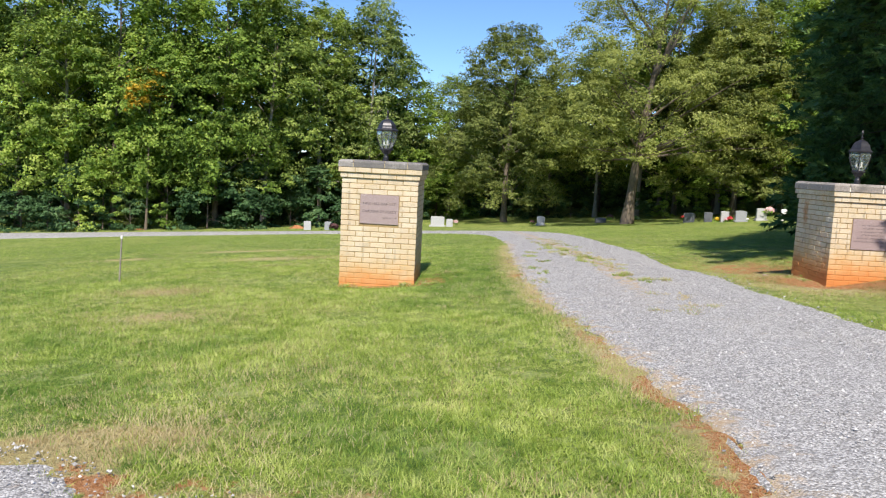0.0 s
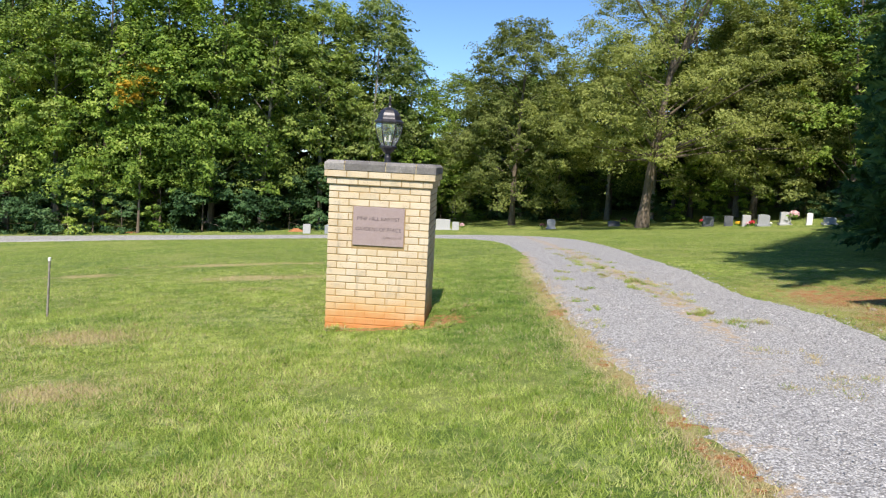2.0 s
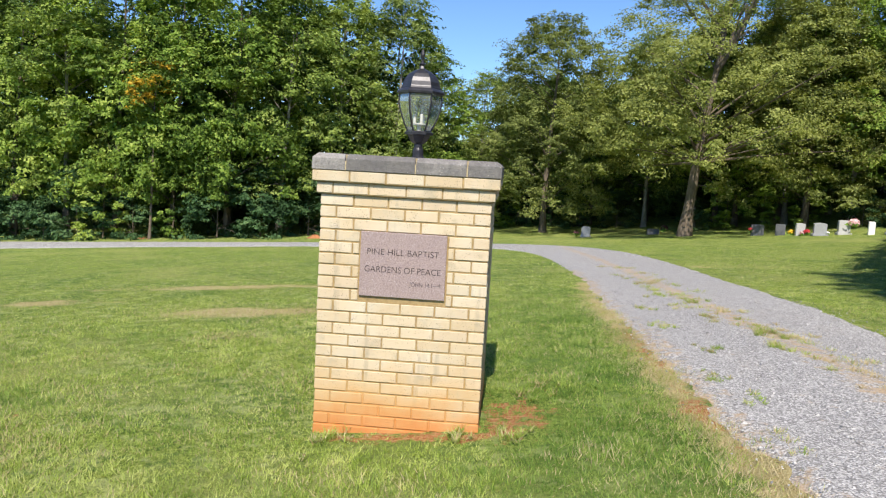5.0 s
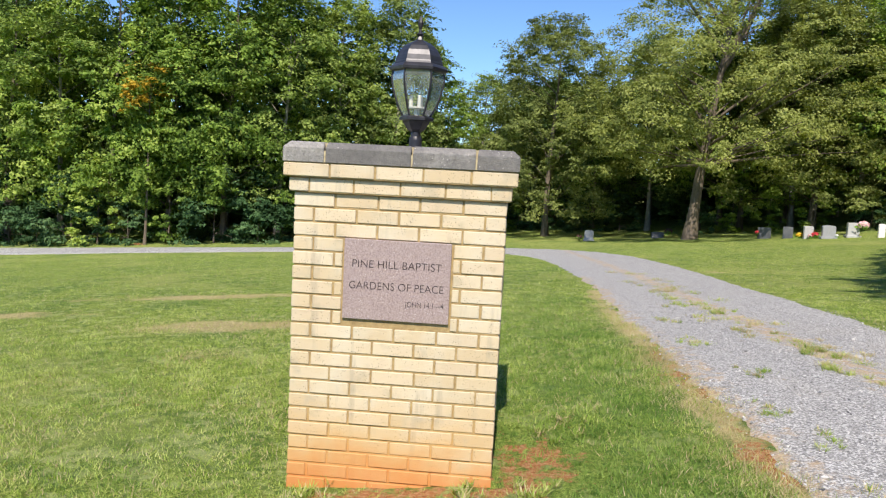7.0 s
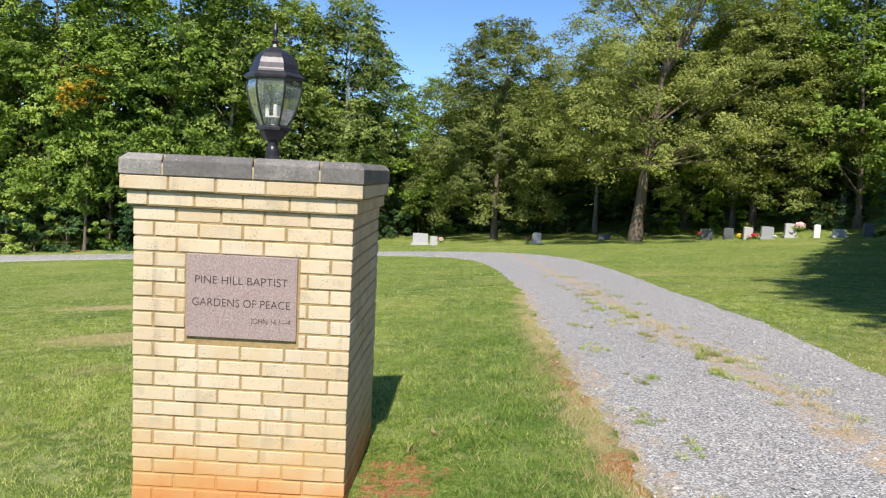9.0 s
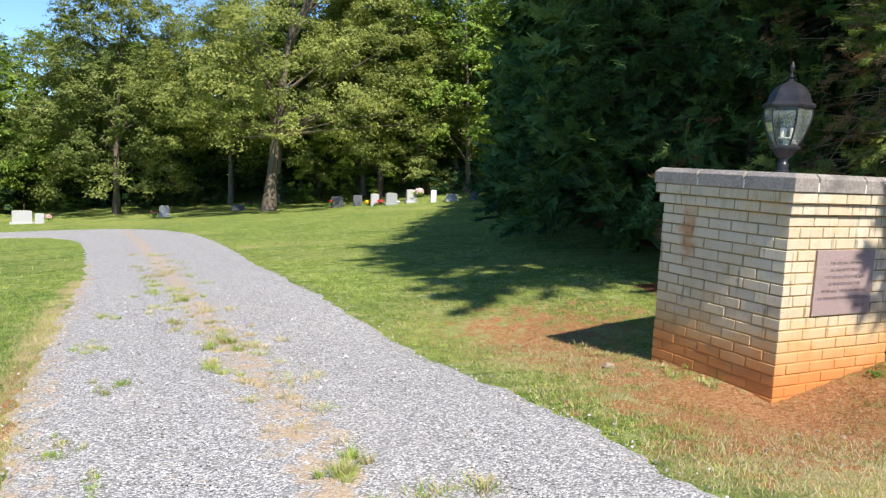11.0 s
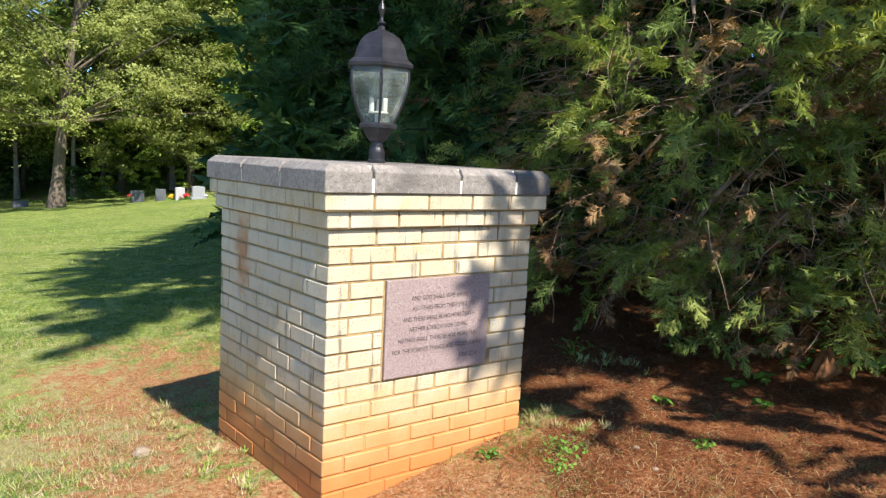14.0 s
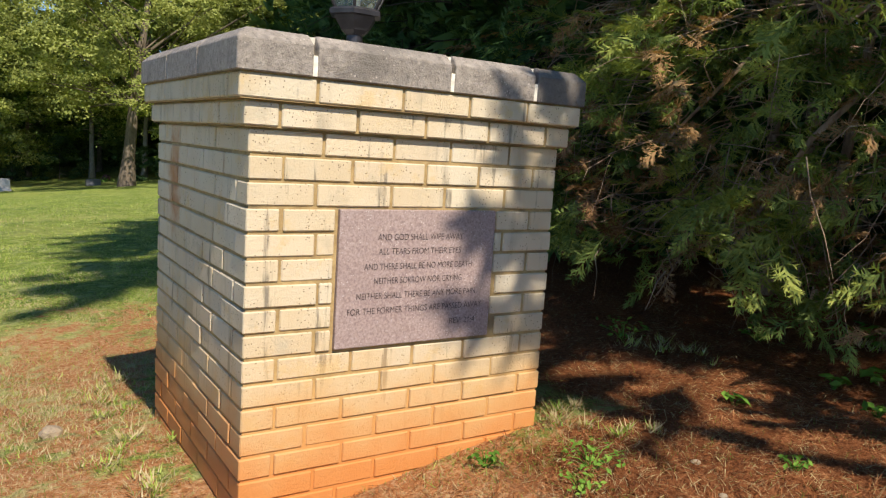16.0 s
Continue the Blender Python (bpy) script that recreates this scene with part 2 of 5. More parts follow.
M_BARK = bark_material("grey_brown_bark", (0.08, 0.062, 0.045), (0.22, 0.175, 0.13))
M_BARK_PALE = bark_material("pale_bark", (0.16, 0.14, 0.12), (0.36, 0.33, 0.28))
# darker copy of the cedar bark, with the row's shade in its colour
M_BARK_SHADE = bark_material("shaded_cedar_bark", (0.03, 0.022, 0.016), (0.09, 0.065, 0.045))
M_BARK_CEDAR = bark_material("red_brown_cedar_bark", (0.16, 0.10, 0.068), (0.50, 0.36, 0.25))
M_LEAF = leafy("mixed_wood_leaves", (0.050, 0.088, 0.022), (0.190, 0.280, 0.060), (0.430, 0.520, 0.140), 0.38)
M_LEAF_WOOD = leafy("woodland_leaves", (0.048, 0.082, 0.024), (0.170, 0.240, 0.066), (0.390, 0.460, 0.155), 0.38)
M_LEAF_SHRUB = leafy("blue_green_shrub_leaves", (0.020, 0.048, 0.018), (0.064, 0.134, 0.050), (0.165, 0.262, 0.105), 0.22)
M_LEAF_OLIVE = leafy("olive_leaves", (0.105, 0.135, 0.040), (0.230, 0.275, 0.080), (0.380, 0.420, 0.145), 0.38)
M_LEAF_OAK = leafy("oak_crown_leaves", (0.115, 0.140, 0.038), (0.270, 0.310, 0.082), (0.430, 0.465, 0.150), 0.40)
M_LEAF_BRIGHT = leafy("bright_leaves", (0.070, 0.128, 0.026), (0.235, 0.355, 0.064), (0.490, 0.590, 0.145), 0.40)
M_LEAF_DEEP = leafy("undergrowth_leaves", (0.014, 0.034, 0.010), (0.046, 0.100, 0.028), (0.130, 0.215, 0.062))
# leaves darkened so the gaps between front crowns read as shaded interior
M_LEAF_SHADE = leafy("shaded_woods_leaves", (0.028, 0.058, 0.018), (0.088, 0.156, 0.044), (0.180, 0.262, 0.076), 0.25)
M_LEAF_GOLD = leafy("turning_leaves", (0.40, 0.27, 0.03), (0.62, 0.40, 0.05), (0.72, 0.52, 0.10), 0.35)
M_CEDAR = leafy("cedar_foliage", (0.128, 0.190, 0.061), (0.250, 0.335, 0.096), (0.480, 0.515, 0.140), 0.46, 1.4)
# cedar foliage darkened to paint in the shaded side of the row
M_CEDAR_SHADE = leafy("shaded_cedar_foliage", (0.026, 0.066, 0.022), (0.062, 0.132, 0.042), (0.138, 0.215, 0.062), 0.12, 0.9)
M_CEDAR_DEAD = leafy("dead_cedar_foliage", (0.16, 0.088, 0.045), (0.31, 0.185, 0.088), (0.48, 0.33, 0.16), 0.25)
M_GRASS = leafy("grass_blades", (0.175, 0.260, 0.048), (0.350, 0.460, 0.090), (0.64, 0.68, 0.26), 0.34, 5.0)
M_GRASS_DEEP = leafy("lush_grass_blades", (0.090, 0.180, 0.036), (0.195, 0.320, 0.064), (0.40, 0.50, 0.140), 0.36, 5.0)
M_DRYGRASS = leafy("dry_grass_blades", (0.36, 0.29, 0.15), (0.50, 0.41, 0.23), (0.60, 0.51, 0.32), 0.2)
M_TUFT = leafy("tuft_grass", (0.15, 0.25, 0.045), (0.30, 0.42, 0.08), (0.50, 0.56, 0.18), 0.32, 9.0)
M_NEEDLE = leafy("fallen_needles", (0.12, 0.042, 0.018), (0.30, 0.115, 0.046), (0.52, 0.26, 0.125), 0.05, 5.0)
M_WEED = leafy("weed_leaves", (0.09, 0.20, 0.03), (0.15, 0.32, 0.05), (0.26, 0.42, 0.08), 0.35)
M_PETAL_RED = plain("red_petals", (0.55, 0.04, 0.05), 0.7)
M_PETAL_PINK = plain("pink_white_petals", (0.78, 0.50, 0.50), 0.7, spread=0.3)
M_PETAL_YELLOW = plain("yellow_petals", (0.75, 0.48, 0.03), 0.7)
M_PETAL_WINE = plain("wine_petals", (0.10, 0.04, 0.04), 0.7)


def ground_material():
    m, nt, b = material("lawn_soil_and_litter", 0.95)
    b.inputs["Specular IOR Level"].default_value = 0.05
    p = coords(nt)
    big, mid, fine = noise_of(nt, p, 0.22, 4), noise_of(nt, p, 1.3, 5), noise_of(nt, p, 28, 5, 0.7)
    g = ramp(nt, fine, [(0.30, (0.080, 0.120, 0.024)), (0.5, (0.27, 0.345, 0.070)), (0.70, (0.54, 0.575, 0.180))])
    g = mix(nt, math2(nt, "MULTIPLY", step(nt, noise_of(nt, p, 95, 3, 0.7), 0.48, 0.58), 0.70), g, (0.045, 0.080, 0.016))
    g = mix(nt, math2(nt, "MULTIPLY", step(nt, noise_of(nt, p, 0.7, 4), 0.48, 0.62), 0.55), g, (0.09, 0.165, 0.04))
    g = mix(nt, math2(nt, "MULTIPLY", step(nt, noise_of(nt, p, 4.5, 5, 0.65), 0.51, 0.60), 0.65), g, (0.38, 0.42, 0.17))
    g = mix(nt, math2(nt, "MULTIPLY", step(nt, noise_of(nt, p, 7.5, 4, 0.65), 0.52, 0.61), 0.65), g, (0.08, 0.145, 0.036))
    g = mix(nt, math2(nt, "MULTIPLY", step(nt, big, 0.50, 0.66), 0.5), g, (0.35, 0.36, 0.12))
    g = mix(nt, math2(nt, "MULTIPLY", attribute(nt, "lush"), 0.5), g, (0.095, 0.185, 0.038))
    dry = math2(nt, "MULTIPLY", step(nt, math2(nt, "ADD", attribute(nt, "dry"), math2(nt, "MULTIPLY", mid, 1.3)), 1.05, 1.40), 0.7)
    g = mix(nt, dry, g, ramp(nt, noise_of(nt, p, 70, 4, 0.7), [(0.3, (0.38, 0.27, 0.125)), (0.7, (0.66, 0.53, 0.30))]))
    soil = ramp(nt, noise_of(nt, p, 38, 6, 0.8), [(0.30, (0.19, 0.074, 0.030)), (0.48, (0.42, 0.19, 0.080)), (0.68, (0.58, 0.38, 0.22))])
    mask = step(nt, math2(nt, "ADD", attribute(nt, "soil"), math2(nt, "MULTIPLY", math2(nt, "SUBTRACT", noise_of(nt, p, 6.0, 6, 0.75), 0.5), 3.0)), 0.40, 0.70)
    c = mix(nt, mask, g, soil)
    lit = ramp(nt, noise_of(nt, p, 48, 6, 0.8), [(0.30, (0.065, 0.023, 0.010)), (0.50, (0.225, 0.082, 0.034)), (0.72, (0.45, 0.215, 0.10))])
    lmask = step(nt, math2(nt, "ADD", attribute(nt, "litter"), math2(nt, "MULTIPLY", math2(nt, "SUBTRACT", noise_of(nt, p, 3.5, 4), 0.5), 0.7)), 0.4, 0.6)
    c = mix(nt, lmask, c, lit)
    base(nt, b, c)
    bump(nt, b, math2(nt, "ADD", fine, math2(nt, "MULTIPLY", noise_of(nt, p, 90, 4, 0.7), 0.5)), 0.8, 0.04)
    return m


def gravel_material():
    m, nt, b = material("blue_grey_gravel", 0.9)
    b.inputs["Specular IOR Level"].default_value = 0.15
    p = coords(nt)
    v = node(nt, "ShaderNodeTexVoronoi", Scale=92.0, Randomness=1.0)
    nt.links.new(p, v.inputs["Vector"])
    s = nt.nodes.new("ShaderNodeSeparateColor")
    nt.links.new(v.outputs["Color"], s.inputs[0])
    c = ramp(nt, s.outputs[0], [(0.0, (0.19, 0.187, 0.182)), (0.3, (0.34, 0.334, 0.325)), (0.65, (0.49, 0.481, 0.468)), (1.0, (0.70, 0.688, 0.67))])
    # shade in the gaps between stones, painted as near-black grey
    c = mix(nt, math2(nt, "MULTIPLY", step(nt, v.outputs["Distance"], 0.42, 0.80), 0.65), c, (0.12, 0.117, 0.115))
    c = mix(nt, math2(nt, "MULTIPLY", step(nt, noise_of(nt, p, 0.9, 5), 0.52, 0.72), 0.3), c, (0.40, 0.37, 0.33))
    c = mix(nt, math2(nt, "MULTIPLY", step(nt, math2(nt, "ADD", noise_of(nt, p, 7.5, 6, 0.72), math2(nt, "MULTIPLY", attribute(nt, "worn"), 0.22)), 0.60, 0.80), 0.7), c, (0.50, 0.35, 0.19))
    base(nt, b, mix(nt, math2(nt, "MULTIPLY", step(nt, noise_of(nt, p, 11, 5, 0.75), 0.50, 0.62), 0.25), c, (0.27, 0.262, 0.255)))
    bump(nt, b, math2(nt, "SUBTRACT", 1.0, v.outputs["Distance"]), 0.6, 0.012)
    return m


def pebble_material():
    m, nt, b = material("crushed_stone", 0.88)
    c = ramp(nt, island_random(nt), [(0.0, (0.14, 0.135, 0.13)), (0.4, (0.34, 0.33, 0.315)), (0.8, (0.60, 0.58, 0.555)), (1.0, (0.76, 0.74, 0.71))])
    base(nt, b, mix(nt, 0.25, c, ramp(nt, noise_of(nt, coords(nt), 60, 3), [(0.3, (0.15, 0.15, 0.15)), (0.7, (0.5, 0.5, 0.5))])))
    return m


M_GROUND, M_GRAVEL, M_PEBBLE = ground_material(), gravel_material(), pebble_material()

# ---------------------------------------------------------------- mesh helpers
def part(name, bm, mat, parent=None, label=""):
    """Links a bmesh as one mesh object under a thing or part."""
    me = bpy.data.meshes.new(name)
    bm.to_mesh(me)
    bm.free()
    me.materials.append(mat)
    ob = new(name, me)
    ob.parent = parent
    if label:
        tagged(ob, label)
    return ob


def array_mesh(name, verts, faces, mats, index=None, smooth=False):
    """A mesh from arrays; all faces have the same number of corners."""
    verts, faces = np.asarray(verts, np.float32), np.asarray(faces, np.int32)
    n, k = faces.shape
    me = bpy.data.meshes.new(name)
    me.vertices.add(len(verts))
    me.vertices.foreach_set("co", verts.ravel())
    me.loops.add(n * k)
    me.loops.foreach_set("vertex_index", faces.ravel())
    me.polygons.add(n)
    me.polygons.foreach_set("loop_start", np.arange(0, n * k, k, dtype=np.int32))
    me.polygons.foreach_set("loop_total", np.full(n, k, np.int32))
    if index is not None:
        me.polygons.foreach_set("material_index", np.asarray(index, np.int32))
    me.polygons.foreach_set("use_smooth", np.full(n, smooth))
    for m in mats:
        me.materials.append(m)
    me.update(calc_edges=True)
    return me


def empty(name, m=None):
    ob = new(name)
    ob.empty_display_size = 0.2
    if m is not None:
        ob.matrix_basis = m
    return ob


def box(bm, x0, x1, y0, y1, z0, z1):
    m = Matrix.Translation(((x0 + x1) / 2, (y0 + y1) / 2, (z0 + z1) / 2)) @ Matrix.Diagonal((x1 - x0, y1 - y0, z1 - z0, 1))
    return bmesh.ops.create_cube(bm, size=1.0, matrix=m)["verts"]


def soft_box(x0, x1, y0, y1, z0, z1, r, seg=1):
    bm = bmesh.new()
    box(bm, x0, x1, y0, y1, z0, z1)
    bmesh.ops.bevel(bm, geom=bm.edges[:], offset=r, segments=seg, affect="EDGES", profile=0.6)
    return bm


def lathe(profile, sides, twist=0.0, cap=True):
    """A turned body: (radius, height) pairs round the z axis."""
    bm = bmesh.new()
    rings = []
    for r, z in profile:
        rings.append([bm.verts.new((r * math.cos(twist + 2 * math.pi * i / sides), r * math.sin(twist + 2 * math.pi * i / sides), z)) for i in range(sides)])
    for a, c in zip(rings, rings[1:]):
        for i in range(sides):
            bm.faces.new((a[i], a[(i + 1) % sides], c[(i + 1) % sides], c[i]))
    if cap:
        bm.faces.new(list(reversed(rings[0])))
        bm.faces.new(rings[-1])
    return bm


def tube_arrays(points, radii, sides):
    """Vertices and quads of a tapered tube along points."""
    pts, radii = np.asarray(points, float), np.asarray(radii, float)
    tan = np.gradient(pts, axis=0)
    tan /= np.linalg.norm(tan, axis=1, keepdims=True) + 1e-9
    ref = np.array([0.31, 0.95, 0.08]) if abs(tan[0][2]) > 0.5 else np.array([0.05, 0.1, 1.0])
    u = np.cross(tan, ref)
    u /= np.linalg.norm(u, axis=1, keepdims=True) + 1e-9
    v = np.cross(tan, u)
    a = np.arange(sides) * 2 * math.pi / sides
    ring = u[:, None] * np.cos(a)[None, :, None] + v[:, None] * np.sin(a)[None, :, None]
    verts = (pts[:, None] + ring * radii[:, None, None]).reshape(-1, 3)
    n = len(pts)
    i, j = np.meshgrid(np.arange(n - 1), np.arange(sides), indexing="ij")
    k = (j + 1) % sides
    return verts, np.stack([i * sides + j, i * sides + k, (i + 1) * sides + k, (i + 1) * sides + j], -1).reshape(-1, 4)


class Pile:
    """Collects quads from many pieces for one mesh."""

    def __init__(self):
        self.v, self.f, self.m, self.n = [], [], [], 0

    def add(self, verts, faces, mat=0):
        self.v.append(np.asarray(verts, float))
        self.f.append(np.asarray(faces) + self.n)
        self.m.append(np.full(len(faces), mat))
        self.n += len(verts)

    def mesh(self, name, mats, smooth=False):
        return array_mesh(name, np.concatenate(self.v), np.concatenate(self.f), mats, np.concatenate(self.m), smooth)


def unit(a):
    return a / (np.linalg.norm(a, axis=-1, keepdims=True) + 1e-9)


def leaf_quads(rng, at, facing, length, width):
    """One slightly folded diamond leaf at each place."""
    n = len(at)
    facing = unit(facing)
    u = unit(np.cross(facing, rng.normal(size=(n, 3))))
    v = np.cross(facing, u)
    length, width = np.broadcast_to(length, n)[:, None], np.broadcast_to(width, n)[:, None]
    fold = facing * width * 0.25
    verts = np.stack([at - u * length, at + v * width + fold, at + u * length, at - v * width + fold], 1).reshape(-1, 3)
    return verts, np.arange(4 * n).reshape(n, 4)


def leaf_tris(rng, at, facing, length, width):
    """One pointed three-cornered leaf at each place."""
    n = len(at)
    facing = unit(facing)
    u = unit(np.cross(facing, rng.normal(size=(n, 3))))
    v = np.cross(facing, u)
    length, width = np.broadcast_to(length, n)[:, None], np.broadcast_to(width, n)[:, None]
    verts = np.stack([at - u * length * 0.8 - v * width, at + u * length, at - u * length * 0.6 + v * width], 1).reshape(-1, 3)
    return verts, np.arange(3 * n).reshape(n, 3)


# ---------------------------------------------------------------- lie of the land
LAND = (-0.0356, 0.7289, -0.4283, -0.2368, -0.013, -0.1677, 0.0782, 0.0012, 0.0251, 0.0126)


def land(x, y):
    """Height of the ground: it falls away behind the gate and to one side."""
    x, y = np.clip(np.asarray(x, float), -40, 36), np.clip(np.asarray(y, float), -18, 60)
    u, v = x / 10, y / 10
    z = sum(c * b for c, b in zip(LAND, (1, u, v, u * u, u * v, v * v, u * u * v, u * v * v, v ** 3, u ** 3)))
    for cx, cy, s, h in ((2.2, 2.2, 1.6, 0.08), (5.4, 2.7, 1.0, -0.17), (0.1, -0.1, 0.8, -0.055), (5.9, 0.15, 0.45, -0.12), (7.25, 0.35, 0.4, 0.05)):
        z = z + h * np.exp(-((x - cx) ** 2 + (y - cy) ** 2) / (2 * s * s))
    return z


def land1(x, y):
    return float(land(x, y))


def fuzz(x, y, s, seed=0.0):
    """Cheap smooth noise, about -1 to 1."""
    x, y = np.asarray(x, float) * s + seed, np.asarray(y, float) * s - seed * 1.7
    return (np.sin(x * 1.7 + 1.3 * np.sin(y * 1.1)) + np.sin(y * 2.3 + 1.7 * np.sin(x * 0.9 + 1.0)) + 0.6 * np.sin(x * 4.1 + y * 3.3 + 2 * np.sin(y * 2.9))) / 2.6


DRIVE = [(4.5, -14, 2.2), (4.3, -9.5, 1.9), (4.0, -6.5, 1.45), (3.66, -4.5, 1.26), (3.38, -2, 1.28), (3.25, 1, 1.36), (3.26, 5, 1.34), (3.35, 10, 1.30), (3.42, 18, 1.5),
         (3.1, 25, 1.7), (1.4, 31.0, 2.0), (-2.2, 34.6, 2.2), (-8, 36.2, 2.0), (-16, 36.3, 1.9), (-26, 36.4, 1.8), (-45, 37, 1.8)]


def drive_line(n=30):
    """Points along the drive with its half width, rounded off at the bends."""
    p = np.array(DRIVE)
    out = []
    q = np.vstack([2 * p[0] - p[1], p, 2 * p[-1] - p[-2]])
    for i in range(1, len(q) - 2):
        t = np.linspace(0, 1, n, endpoint=False)[:, None]
        a, b, c, d = q[i - 1], q[i], q[i + 1], q[i + 2]
        out.append(0.5 * (2 * b + (c - a) * t + (2 * a - 5 * b + 4 * c - d) * t ** 2 + (3 * b - a - 3 * c + d) * t ** 3))
    return np.vstack(out)


LINE = drive_line()


def ragged(x, y):
    return (0.055 * fuzz(x, y, 1.1, 4.0) + 0.045 * fuzz(x, y, 3.1, 1.0)) * np.clip((14 - y) / 8, 0.2, 1)


def off_drive(x, y):
    """Metres from the edge of the drive; negative on it."""
    x, y = np.atleast_1d(np.asarray(x, float)), np.atleast_1d(np.asarray(y, float))
    best = np.full(x.shape, 1e9)
    for px, py, w in LINE[::4]:
        best = np.minimum(best, np.hypot(x - px, y - py) - w)
    apron = (y + 6.75 + 0.25 * np.tanh((x + 0.3) * 3)) * 1.0
    apron = np.where(x < 1.0, apron, np.where(x < 2.6, np.maximum(apron, 0.3), 9.0))
    return np.minimum(best, apron) + ragged(x, y) + 0.05 * fuzz(x, y, 8.3, 2.0) + 0.03 * fuzz(x, y, 17.0, 6.0)


def gate_soil(x, y):
    """How bare the ground is, 0 to 1."""
    g = lambda cx, cy, sx, sy: np.exp(-(((x - cx) / sx) ** 2 + ((y - cy) / sy) ** 2))
    s = 0.66 * g(6.25, 3.1, 1.25, 0.95) + 0.62 * g(5.65, 1.5, 0.55, 1.4) + 0.55 * g(6.2, -0.2, 1.5, 0.8) + 0.35 * g(5.3, 0.4, 0.6, 0.8)
    s = s + 0.75 * g(6.4, 0.1, 1.0, 0.45) + 0.8 * g(0.74, 0.3, 0.22, 0.42) + 0.8 * g(0.1, -0.1, 0.62, 0.13) + 0.35 * g(8.0, -2.5, 2.2, 1.8)
    d = off_drive(x.ravel(), y.ravel()).reshape(x.shape)
    near = np.clip(1 - np.abs(d - 0.0) / 0.22, 0, 1) * np.clip((6 - y) / 4, 0, 1) * (x < 3.3)
    s = s + near * (0.50 + 0.40 * fuzz(x, y, 1.6, 3.0) + 0.40 * fuzz(x, y, 4.3, 5.0))
    for cx, cy, sx, sy in ((1.92, 2.5, 0.15, 0.40), (1.95, 1.45, 0.14, 0.35), (1.93, 0.35, 0.16, 0.45), (2.30, -3.9, 0.14, 0.30), (2.50, -5.3, 0.16, 0.30), (2.62, -5.95, 0.20, 0.22), (2.66, -6.5, 0.25, 0.35), (0.1, -6.75, 0.30, 0.20)):
        s = s + 0.40 * g(cx, cy, sx, sy)
    s = s + np.clip(1 - np.abs(d - 0.1) / 0.3, 0, 1) * (y < -5.5) * (x < -0.2) * (0.45 + 0.5 * fuzz(x, y, 1.9, 8.0))
    return np.clip(s, 0, 1)


def cedar_litter(x, y):
    edge = np.where(y < 4.2, np.where(y < 0.3, 6.5 - 0.55 * np.clip(0.3 - y, 0, 1.2), np.where(y < 1.5, 6.95, 6.95 + 0.25 * (y - 1.5))), 7.0 + 0.50 * (y - 3.0) + 1.6)
    edge = edge + 1.6 * np.clip(-4.6 - y, 0, 8)
    return np.clip((x - edge) / 0.7 + 0.3 * fuzz(x, y, 0.9, 5.0), 0, 1)


def dry_grass(x, y):
    g = lambda cx, cy, sx, sy: np.exp(-(((x - cx) / sx) ** 2 + ((y - cy) / sy) ** 2))
    d = off_drive(x.ravel(), y.ravel()).reshape(x.shape)
    s = np.clip(1 - np.abs(d - 0.04) / 0.30, 0, 1) * 0.85 * (x < 3.5) * (y < 9)
    s = s + 1.0 * g(-2.6, 5.0, 1.5, 0.6) + 0.9 * g(-4.4, 8.6, 2.6, 0.5) + 0.8 * g(-6.5, 6.5, 1.6, 0.5) + 0.9 * g(-2.75, -0.55, 0.75, 0.45) + 0.8 * g(-1.75, -2.6, 0.5, 0.35) + 0.7 * g(-2.2, 3.1, 0.5, 0.35) + 0.5 * g(5.2, 14, 0.8, 1.2)
    s = s + 0.75 * g(5.7, 2.2, 0.9, 2.4) + 0.9 * g(6.0, -0.4, 1.5, 1.0) + 0.9 * g(-0.5, -6.15, 0.7, 0.30)
    return np.clip(s + 0.12 * fuzz(x, y, 0.6, 9.0), 0, 1)


def lush_grass(x, y):
    return np.clip(np.exp(-(((x - 1.3) / 0.85) ** 2 + ((y - 2.2) / 5.0) ** 2)), 0, 1)


def spaced(lo, hi, fine_lo, fine_hi, fine, grow=1.16):
    a = list(np.arange(fine_lo, fine_hi, fine))
    s = fine
    while a[-1] < hi:
        s *= grow
        a.append(a[-1] + s)
    s = fine
    while a[0] > lo:
        s *= grow
        a.insert(0, a[0] - s)
    return np.array(a)


# ---------------------------------------------------------------- ground and drive
gx, gy = np.meshgrid(spaced(-900, 900, -8, 10, 0.10), spaced(-400, 1200, -8, 9, 0.10), indexing="ij")
gz = land(gx, gy) + 0.012 * fuzz(gx, gy, 2.0) + 0.006 * fuzz(gx, gy, 7.0, 2.0)
nx, ny = gx.shape
ii, jj = np.meshgrid(np.arange(nx - 1), np.arange(ny - 1), indexing="ij")
quads = np.stack([ii * ny + jj, (ii + 1) * ny + jj, (ii + 1) * ny + jj + 1, ii * ny + jj + 1], -1).reshape(-1, 4)
ground_mesh = array_mesh("ground", np.stack([gx, gy, gz], -1).reshape(-1, 3), quads, [M_GROUND], smooth=True)
for field, values in (("soil", gate_soil(gx, gy)), ("litter", cedar_litter(gx, gy)), ("dry", dry_grass(gx, gy)), ("lush", lush_grass(gx, gy))):
    ground_mesh.attributes.new(field, "FLOAT", "POINT").data.foreach_set("value", values.ravel().astype(np.float32))
tagged(new("ground", ground_mesh), "mown green lawn with red clay and needle litter", "ground", kind="structure")


